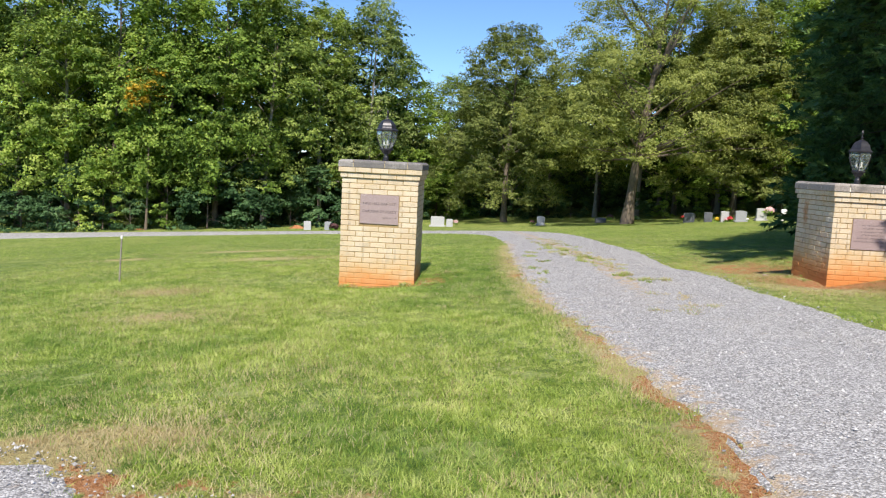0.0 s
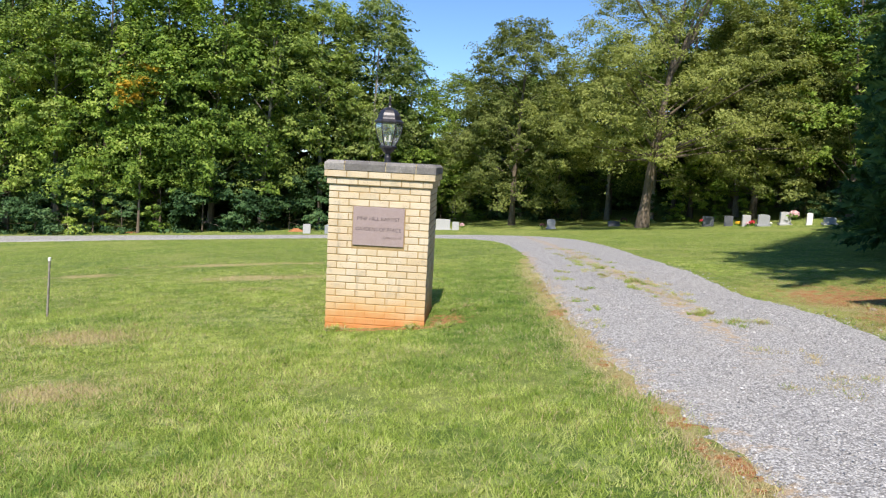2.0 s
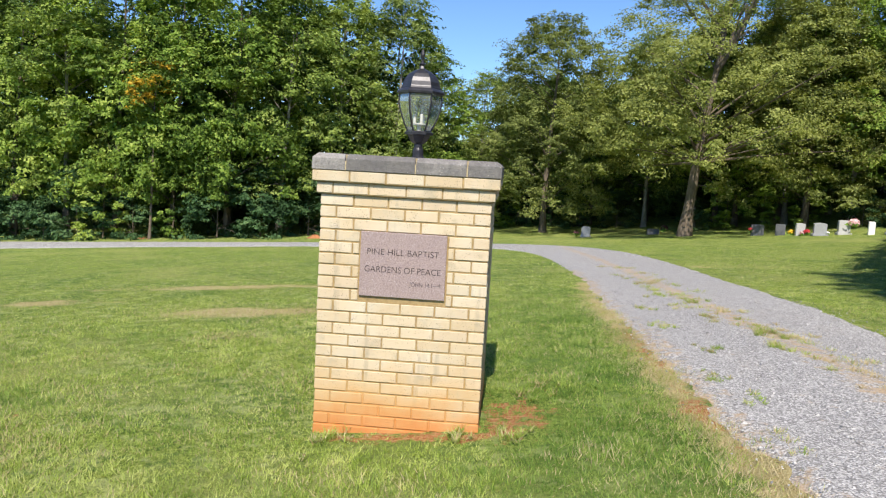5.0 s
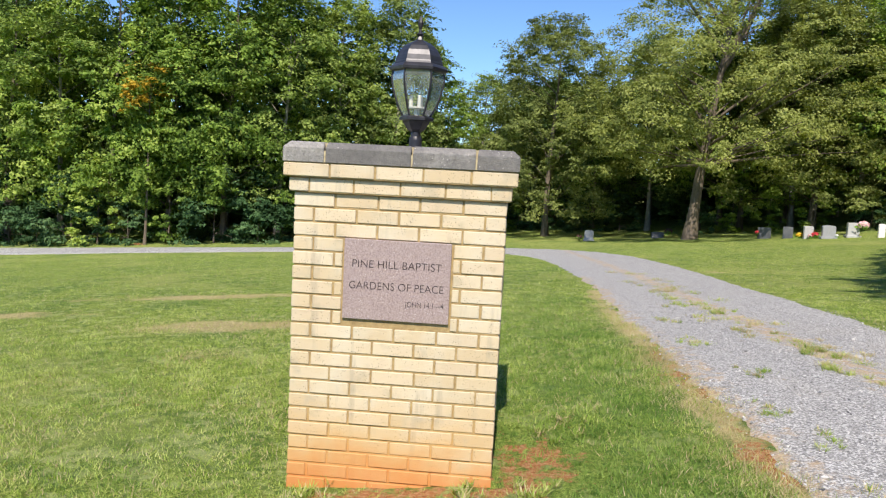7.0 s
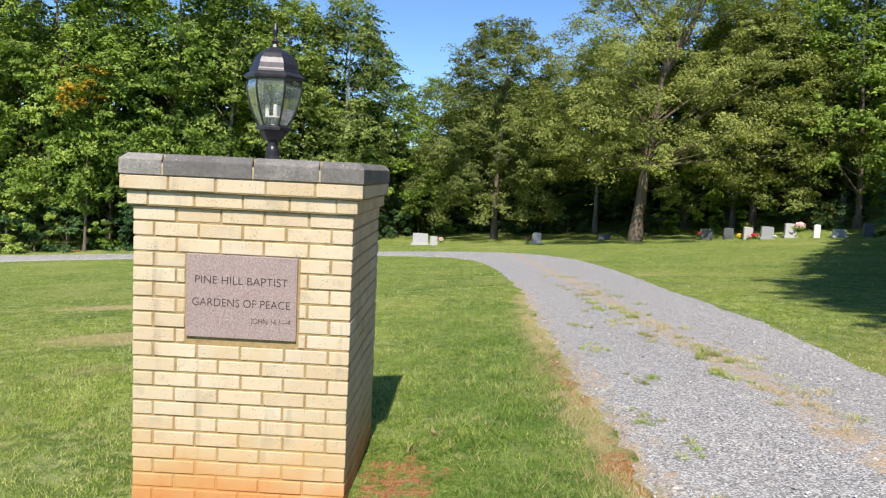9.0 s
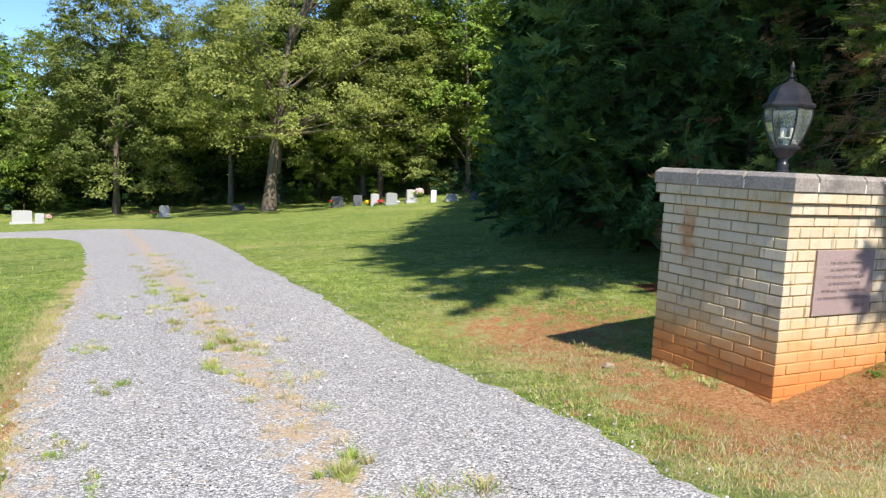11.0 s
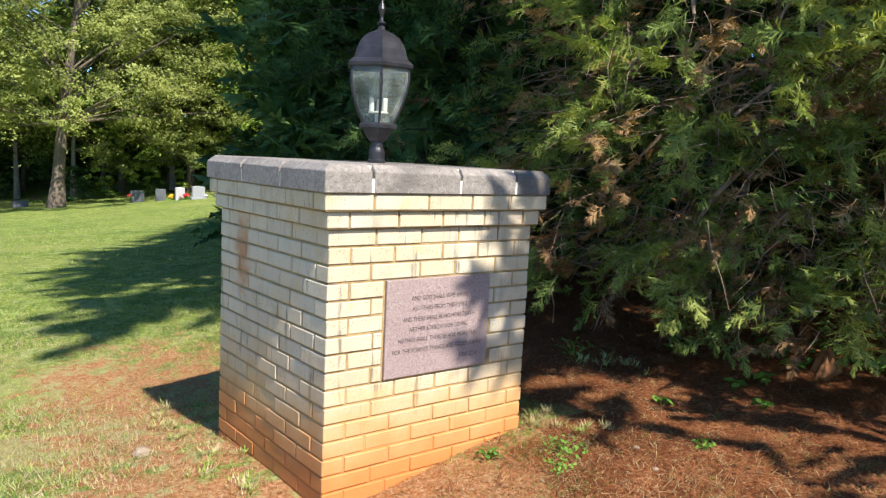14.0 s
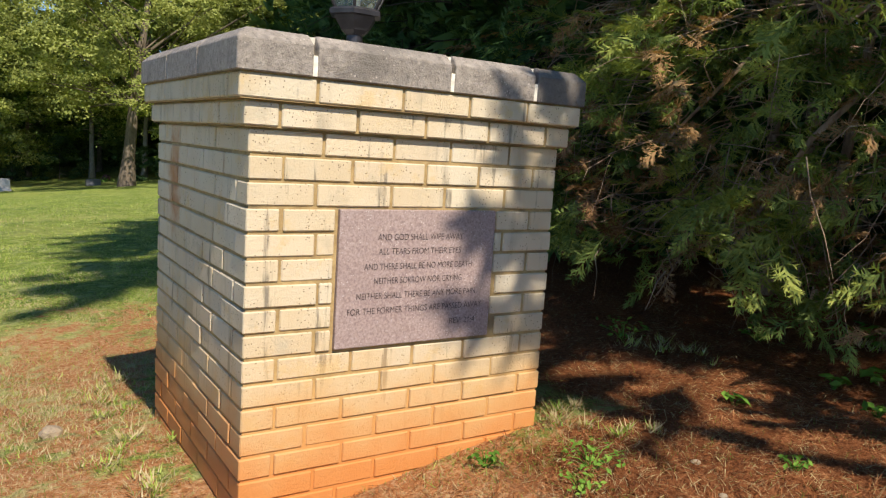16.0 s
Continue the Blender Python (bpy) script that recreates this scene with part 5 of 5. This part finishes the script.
for x, y, up, r, mat, label, seed in ((-8.7, 41.0, 0, 0.30, M_PETAL_WINE, "dark red flowers beside a headstone", 1), (-0.5, 45.7, 0.2, 0.16, M_PETAL_PINK, "pink and white flowers by a narrow stone", 2),
                                      (5.1, 44.8, 0.1, 0.16, M_PETAL_WINE, "faded flowers in a vase", 3), (10.75, 45.3, 0.25, 0.2, M_PETAL_WINE, "dried flowers in a vase", 10),
                                      (14.75, 40.8, 0.25, 0.11, M_PETAL_RED, "small red flowers beside a dark stone", 4), (16.75, 39.8, 0, 0.17, M_PETAL_YELLOW, "yellow flowers on the ground", 5),
                                      (17.3, 39.05, 0.05, 0.16, M_PETAL_RED, "red and pink flowers before a stone", 6), (17.05, 39.1, 0, 0.12, M_PETAL_PINK, "small pink flowers before a stone", 7),
                                      (19.5, 38.45, 0.45, 0.24, M_PETAL_PINK, "pale pink saddle flowers on a headstone", 8), (18.2, 38.5, 0, 0.09, M_WHITE, "small white flowers by a stone", 9)):
    bouquet(x, y, land1(x, y) + up - 0.02, r, mat, label, seed)


def stake():
    root = tagged(empty("marker_stake", pose(-3.95, 0.92, land1(-3.95, 0.92) - 0.05, 0, 3.0, 0)), "thin weathered wooden stake with a white top in the lawn", "stake")
    part("shaft", soft_box(-0.010, 0.010, -0.010, 0.010, 0, 0.70, 0.003), M_STAKE, root)
    part("painted_top", soft_box(-0.015, 0.015, -0.014, 0.014, 0.70, 0.745, 0.005), M_WHITE, root, "white painted stake top")


stake()


def mound(x, y, r, h, seed, label="low heap of bare orange clay by the woods"):
    """A heap of red clay."""
    rng = np.random.default_rng(seed)
    a, k = np.meshgrid(np.linspace(0, 2 * math.pi, 24, endpoint=False), np.linspace(0.02, 1, 9), indexing="ij")
    rr = k * r * (1 + 0.2 * np.sin(3 * a + seed))
    px, py = x + rr * np.cos(a), y + rr * np.sin(a) * 0.6
    pz = land(px, py) - 0.05 + h * np.cos(k * math.pi / 2) ** 1.3 * (1 + 0.15 * np.sin(5 * a + 7 * k)) + rng.normal(size=a.shape) * 0.015
    i, j = np.meshgrid(np.arange(24), np.arange(8), indexing="ij")
    f = np.stack([i * 9 + j, i * 9 + j + 1, ((i + 1) % 24) * 9 + j + 1, ((i + 1) % 24) * 9 + j], -1).reshape(-1, 4)
    tagged(new("clay_mound", array_mesh("clay_mound", np.stack([px, py, pz], -1).reshape(-1, 3), f, [M_CLAY], smooth=True)), label, "soil heap")


M_CLAY = plain("orange_clay", (0.36, 0.15, 0.06), 0.95, spread=0.35, scale=4)
mound(-12.0, 43.8, 0.75, 0.26, 1)
mound(-22.4, 41.0, 0.6, 0.14, 2)
mound(9.25, 0.12, 0.17, 0.17, 3, "small lump of red-brown earth under the cedars")

# ---------------------------------------------------------------- grass, stones and litter
def on_pier(x, y, grow=0.0):
    return ((np.abs(x) < 0.51 + grow) & (y > -0.01 - grow) & (y < 1.01 + grow)) | ((np.abs(x - 6.513) < 0.535 + grow) & (np.abs(y - 0.965) < 0.535 + grow))


def blades(name, rng, x, y, tall, wide, mats, label, dry=None, lean=0.5):
    """Single leaning grass blades, a triangle each."""
    n = len(x)
    z = land(x, y) - 0.004
    a = rng.random(n) * 2 * math.pi
    h = tall * rng.uniform(0.55, 1.25, n)
    w = wide * rng.uniform(0.7, 1.3, n)
    s = np.stack([np.cos(a), np.sin(a), np.zeros(n)], -1) * w[:, None] * 0.5
    b = rng.random(n) * 2 * math.pi
    bend = (lean * rng.random(n) + 0.08) * h
    tip = np.stack([np.cos(b) * bend, np.sin(b) * bend, h], -1)
    p = np.stack([x, y, z], -1)
    v = np.stack([p - s, p + s, p + tip], 1).reshape(-1, 3)
    me = array_mesh(name, v, np.arange(3 * n).reshape(n, 3), mats, dry)
    ob = new(name, me)
    tagged(ob, label, "grass", kind="stuff")


def lawn():
    rng = np.random.default_rng(21)
    n = 1900000
    x, y = rng.uniform(-8, 9.5, n), -7.6 + 17.6 * rng.random(n) ** 1.35
    keep = rng.random(n) < np.clip(1.25 - np.hypot((x - 0.8) / 6.5, (y + 2.8) / 8.0) * 0.80, 0.08, 1)
    keep |= (x > 4.2) & (rng.random(n) < np.clip(1.1 - np.hypot((x - 5.2) / 3.0, (y - 1.5) / 6.0) * 0.8, 0, 0.8))
    x, y = x[keep], y[keep]
    # blades draw together into tussocks
    x, y = x + 0.030 * fuzz(x, y, 21.0, 1.0), y + 0.030 * fuzz(x, y, 23.0, 4.0)
    d = off_drive(x, y)
    bare = gate_soil(x, y) * 1.05 + cedar_litter(x, y) * 1.2
    keep = (d > 0.11 * rng.normal(size=len(x)) + 0.0) & ~on_pier(x, y) & (rng.random(len(x)) > bare)
    x, y = x[keep], y[keep]
    patch = 0.5 * fuzz(x, y, 0.8, 2.0) + 0.5 * fuzz(x, y, 3.3, 8.0)
    dry = (rng.random(len(x)) < 0.10 + 0.75 * dry_grass(x, y) + 0.22 * patch).astype(int)
    lush = 0.15 + 1.1 * lush_grass(x, y) + 0.55 * fuzz(x, y, 0.45, 6.0) + 0.65 * fuzz(x, y, 2.1, 3.0)
    dry = np.where((dry == 0) & (rng.random(len(x)) < lush), 2, dry)
    tall = 0.040 + 0.012 * fuzz(x, y, 0.9, 1.0) + 0.010 * fuzz(x, y, 5.0, 2.0) - 0.014 * np.exp(-np.hypot(x, y) ** 2) - 0.012 * (x > 4.2)
    blades("lawn_grass", rng, x, y, tall, 0.0047, [M_GRASS, M_DRYGRASS, M_GRASS_DEEP], "short mown green grass with dry blades", dry, 1.3)
    n = 70000
    x, y = rng.uniform(-22, 22, n), rng.uniform(9, 32, n)
    keep = (off_drive(x, y) > 0.1) & (cedar_litter(x, y) < 0.5)
    x, y = x[keep], y[keep]
    blades("far_lawn_grass", rng, x, y, 0.045, 0.012, [M_GRASS, M_DRYGRASS, M_GRASS_DEEP], "mown grass further down the lawn", np.where(rng.random(len(x)) < 0.03 + 0.5 * dry_grass(x, y), 1, np.where(rng.random(len(x)) < 0.5, 2, 0)), 0.9)
    # straw and green clumps round the second pier
    n = 330000
    x, y = rng.uniform(4.4, 8.2, n), rng.uniform(-2.2, 4.8, n)
    green = 0.6 * fuzz(x, y, 2.2, 5.0) + 0.5 * fuzz(x, y, 6.0, 1.0)
    keep = (rng.random(n) < gate_soil(x, y) * 0.55 * np.clip(0.7 + green, 0.12, 1) + 0.22 * dry_grass(x, y)) & ~on_pier(x, y) & (off_drive(x, y) > 0.05)
    x, y, green = x[keep], y[keep], green[keep]
    pick = rng.random(len(x))
    kind = np.where(pick < 0.30 + 0.45 * green, 2, np.where(pick < 0.82, 0, 1))
    blades("dry_grass", rng, x, y, 0.028, 0.0024, [M_DRYGRASS, M_NEEDLE, M_GRASS_DEEP], "dry tan grass and green clumps on bare clay", kind, 2.4)
    # dry grass along the drive's edge and down its middle
    n = 110000
    y = rng.uniform(-7.4, 7.0, n)
    x = np.where(rng.random(n) < 0.62, np.interp(y, LINE[:400, 1], LINE[:400, 0]) - np.interp(y, LINE[:400, 1], LINE[:400, 2]) + rng.normal(size=n) * 0.17 - 0.02, 3.27 + rng.normal(size=n) * 0.15)
    middle = x > 2.75
    thick = np.where(middle, np.clip((y - 0.5) / 0.7, 0, 1) * (0.45 + 0.7 * fuzz(x, y, 2.4, 6.0)), 0.35 + 0.6 * fuzz(x, y, 1.9, 9.0) + 0.3 * fuzz(x, y, 5.1, 3.0))
    for cy in (2.5, 1.45, 0.35, -3.9, -5.3, -6.2):
        thick = thick + 0.6 * (x < 2.75) * np.exp(-((y - cy) / 0.35) ** 2)
    keep = rng.random(n) < thick
    x, y = x[keep], y[keep]
    tint = fuzz(x, y, 3.1, 2.0)
    blades("verge_grass", rng, x, y, 0.030, 0.0030, [M_DRYGRASS, M_TUFT], "dry tan grass along the drive", (rng.random(len(x)) < 0.20 + 0.35 * tint).astype(int), 1.8)


lawn()


def gravel_stones():
    """Loose crushed stone on the drive, thinning with distance."""
    rng = np.random.default_rng(33)
    n = 17000
    y = -8.2 + 15 * rng.random(n) ** 1.35
    c = np.interp(y, LINE[:400, 1], LINE[:400, 0])
    w = np.interp(y, LINE[:400, 1], LINE[:400, 2])
    x = c + w * rng.uniform(-1.16, 1.16, n)
    u = np.abs(x - c) / w
    keep = (u < 0.97) | (rng.random(n) < 0.30 * np.clip(1.14 - u, 0, 0.15) / 0.15)
    x, y = x[keep], y[keep]
    ax, ay = rng.uniform(-4, 0.4, 5000), rng.uniform(-8.2, -6.2, 5000)
    k = off_drive(ax, ay) < 0.12
    x, y = np.concatenate([x, ax[k]]), np.concatenate([y, ay[k]])
    n = len(x)
    r = rng.uniform(0.0035, 0.0095, n) * (1 + 0.5 * (rng.random(n) < 0.12))
    o = np.array([[1, 0, 0], [-1, 0, 0], [0, 1, 0], [0, -1, 0], [0, 0, 1], [0, 0, -1]], float)
    v = o[None] * r[:, None, None] * rng.uniform(0.55, 1.25, (n, 6, 1)) + rng.normal(size=(n, 6, 3)) * r[:, None, None] * 0.22
    a = rng.random(n) * 6.28
    vx = v[..., 0] * np.cos(a)[:, None] - v[..., 1] * np.sin(a)[:, None]
    vy = v[..., 0] * np.sin(a)[:, None] + v[..., 1] * np.cos(a)[:, None]
    z = land(x, y) + 0.026
    v = np.stack([vx + x[:, None], vy + y[:, None], v[..., 2] * 0.8 + z[:, None]], -1)
    t = np.array([[0, 2, 4], [2, 1, 4], [1, 3, 4], [3, 0, 4], [2, 0, 5], [1, 2, 5], [3, 1, 5], [0, 3, 5]])
    f = (np.arange(n)[:, None, None] * 6 + t[None]).reshape(-1, 3)
    tagged(new("gravel", array_mesh("gravel", v.reshape(-1, 3), f, [M_PEBBLE])), "loose blue-grey crushed stone on the drive", "gravel", kind="stuff")


gravel_stones()


def needles():
    """Brown needles and twigs lying under the cedars."""
    rng = np.random.default_rng(41)
    n = 230000
    x, y = rng.uniform(5.9, 11.5, n), rng.uniform(-3.0, 5, n)
    keep = (rng.random(n) < cedar_litter(x, y) + 0.35 * gate_soil(x, y)) & ~on_pier(x, y) & (rng.random(n) < np.clip(1.2 - np.hypot(x - 7.6, y - 0.2) / 4.0, 0.08, 1))
    x, y = x[keep], y[keep]
    n = len(x)
    a = rng.random(n) * 6.28
    ln, w = rng.uniform(0.012, 0.040, n), rng.uniform(0.0009, 0.0021, n)
    d = np.stack([np.cos(a), np.sin(a), rng.normal(size=n) * 0.22], -1) * ln[:, None]
    s = np.stack([-np.sin(a), np.cos(a), np.zeros(n)], -1) * w[:, None]
    p = np.stack([x, y, land(x, y) + rng.uniform(0.006, 0.022, n)], -1)
    v = np.stack([p - d - s, p + d, p - d + s], 1).reshape(-1, 3)
    tagged(new("needle_litter", array_mesh("needle_litter", v, np.arange(3 * n).reshape(n, 3), [M_NEEDLE, M_DRYGRASS], (rng.random(n) < 0.12).astype(int))), "red-brown fallen needles and twigs under the cedars", "litter", kind="stuff")


needles()


def tuft(x, y, r, n, tall, seed, dry=0.3, name="grass_tuft", label="tuft of grass growing through the gravel"):
    """A spreading clump of longer blades."""
    rng = np.random.default_rng(seed)
    n = int(n * 5.0)
    k = 7
    ca, cd = rng.random(k) * 6.28, 1.5 * r * rng.random(k) ** 0.6
    size = r * rng.uniform(0.12, 0.50, k)
    which = rng.choice(k, n, p=size / size.sum())
    a, d = rng.random(n) * 6.28, size[which] * rng.random(n) ** 0.7 * (1 + 0.9 * (rng.random(n) < 0.15))
    px = 0.8 * (cd * np.cos(ca))[which] + d * np.cos(a)
    py = 1.25 * (cd * np.sin(ca))[which] + d * np.sin(a)
    h = 0.62 * tall * rng.uniform(0.4, 1.2, n)
    b = a + rng.normal(size=n) * 1.1
    out = np.stack([np.cos(b), np.sin(b), np.zeros(n)], -1)
    s = np.stack([-np.sin(a), np.cos(a), np.zeros(n)], -1) * 0.0014 * rng.uniform(0.7, 1.4, n)[:, None]
    p = np.stack([px, py, land(x + px, y + py) - land1(x, y) + 0.01], -1)
    tip = out * (h * rng.uniform(0.3, 1.0, n))[:, None] + np.stack([np.zeros(n), np.zeros(n), h], -1)
    v = np.stack([p - s * 2.0, p + s * 2.0, p + tip * [1, 1, 0.9]], 1).reshape(-1, 3)
    root = tagged(empty(name, pose(x, y, land1(x, y) + 0.01)), label, "grass tuft", "grass tufts")
    ob = tagged(new("tuft_grass", array_mesh("tuft_grass", v, np.arange(3 * n).reshape(n, 3), [M_TUFT, M_DRYGRASS], (rng.random(n) < np.clip(dry + rng.uniform(-0.4, 0.4, k), 0, 1)[which]).astype(int))), kind="stuff")
    ob.parent = root


TUFTS = [(3.30, 0.25, 0.13, 150, 0.10, 0.25), (3.55, -0.15, 0.22, 130, 0.08, 0.4), (3.05, 2.15, 0.13, 90, 0.09, 0.3), (3.2, 1.55, 0.16, 90, 0.07, 0.6), (3.15, 3.0, 0.16, 120, 0.12, 0.4),
         (3.3, 2.6, 0.22, 120, 0.07, 0.8), (3.0, 3.6, 0.2, 90, 0.07, 0.7), (3.1, 4.3, 0.22, 90, 0.08, 0.7), (3.25, 4.9, 0.2, 80, 0.08, 0.6), (3.14, 5.9, 0.2, 120, 0.1, 0.3), (3.2, 7.2, 0.3, 110, 0.09, 0.5),
         (3.15, 8.4, 0.35, 130, 0.09, 0.5), (3.2, 10.5, 0.4, 110, 0.09, 0.5), (3.25, 13.0, 0.4, 110, 0.09, 0.5), (3.4, -1.5, 0.22, 70, 0.06, 0.95), (3.25, -2.6, 0.2, 70, 0.06, 0.95), (3.55, -2.2, 0.2, 60, 0.05, 0.95),
         (2.15, 1.1, 0.1, 50, 0.06, 0.2), (2.25, 0.5, 0.1, 50, 0.06, 0.2), (2.3, 2.0, 0.12, 60, 0.06, 0.3), (2.2, 3.4, 0.14, 60, 0.07, 0.3), (2.35, 5.0, 0.15, 60, 0.07, 0.4), (4.5, 2.2, 0.1, 40, 0.05, 0.2),
         (3.42, 3.3, 0.26, 110, 0.07, 0.8), (3.3, 0.95, 0.22, 80, 0.07, 0.8), (2.95, 5.3, 0.26, 90, 0.07, 0.6), (3.4, 1.9, 0.2, 70, 0.06, 0.7), (3.0, 6.5, 0.3, 90, 0.08, 0.4), (2.2, -0.3, 0.12, 50, 0.06, 0.5), (3.1, 9.4, 0.35, 100, 0.08, 0.5)]
for i, (x, y, r, n, h, dry) in enumerate(TUFTS):
    tuft(x, y, r, n, h, 200 + i, dry)
for i, (x, y, r, n, h, dry) in enumerate([(7.25, 0.35, 0.13, 60, 0.06, 0.8), (8.3, 1.0, 0.16, 36, 0.09, 0.5), (5.85, 1.9, 0.2, 80, 0.06, 0.6), (5.8, 0.9, 0.18, 70, 0.055, 0.6), (9.3, 0.6, 0.14, 30, 0.10, 0.4),
                                          (0.75, -0.1, 0.12, 60, 0.08, 0.3), (0.35, -0.12, 0.1, 60, 0.08, 0.3), (-0.35, -0.1, 0.12, 60, 0.09, 0.4), (0.9, 0.75, 0.14, 60, 0.08, 0.4)]):
    tuft(x, y, r, n, h, 300 + i, dry, label="tuft of loose grass beside a gate pier")


def weed(x, y, r, n, leaf, seed, label):
    """A low leafy weed."""
    rng = np.random.default_rng(seed)
    a, d = rng.random(n) * 6.28, r * rng.random(n) ** 0.6
    p = np.stack([d * np.cos(a), d * np.sin(a), 0.02 + 0.5 * r * rng.random(n)], -1)
    pile = Pile()
    v, f = leaf_quads(rng, p, np.stack([np.cos(a) * 0.4, np.sin(a) * 0.4, np.ones(n)], -1) + rng.normal(size=(n, 3)) * 0.35, leaf * rng.uniform(0.7, 1.3, n), leaf * 0.6)
    pile.add(v, f)
    for q in p[:: max(1, n // 12)]:
        v, f = tube_arrays([(0, 0, -0.01), (q[0] * 0.5, q[1] * 0.5, q[2] * 0.7), tuple(q)], [0.002, 0.0016, 0.001], 4)
        pile.add(v, f)
    root = tagged(empty("weed", pose(x, y, land1(x, y))), label, "weed", "weeds in the litter")
    ob = tagged(new("foliage", pile.mesh("foliage", [M_WEED])), kind="stuff")
    ob.parent = root


for i, (x, y, r, n, leaf) in enumerate([(7.0, 0.10, 0.11, 80, 0.011), (6.88, 0.0, 0.07, 40, 0.010), (7.9, 0.28, 0.045, 8, 0.032), (8.5, 0.25, 0.06, 10, 0.034), (8.75, 0.2, 0.07, 10, 0.04), (7.55, -0.22, 0.05, 22, 0.014),
                                        (8.3, -0.05, 0.06, 14, 0.022), (6.75, 0.3, 0.06, 40, 0.012), (8.35, 1.35, 0.16, 50, 0.016), (9.2, 0.3, 0.1, 20, 0.03), (9.45, 0.60, 0.17, 46, 0.030), (9.62, 0.22, 0.19, 56, 0.032), (9.5, -0.08, 0.15, 40, 0.030), (8.95, 0.95, 0.12, 34, 0.024)]):
    weed(x, y, r, n, leaf, 400 + i, "small bright green weed in red-brown litter")


def rock(x, y, r, seed, mat, label):
    rng = random.Random(seed)
    bm = bmesh.new()
    bmesh.ops.create_icosphere(bm, subdivisions=2, radius=r)
    for v in bm.verts:
        v.co *= rng.uniform(0.82, 1.12)
        v.co.z *= 0.55
    ob = part("stone", bm, mat, None)
    ob.matrix_basis = pose(x, y, land1(x, y) + r * 0.2, 0, 0, rng.uniform(0, 360))
    tagged(ob, label, "stone", "loose stones")


M_ROCK = stone_material("tan_field_stone", (0.30, 0.235, 0.16), (0.42, 0.34, 0.24), (0.36, 0.24, 0.15))
rock(5.60, 1.49, 0.045, 1, M_ROCK, "tan field stone on bare clay")
rr = random.Random(9)
for i in range(26):
    rock(rr.uniform(5.0, 7.3), rr.uniform(-0.9, 0.35) if i % 2 else rr.uniform(0.2, 2.2) if rr.random() < 0.01 else rr.uniform(-0.9, 0.3), rr.uniform(0.008, 0.018), 20 + i, M_ROCK, "small tan stone on bare clay")
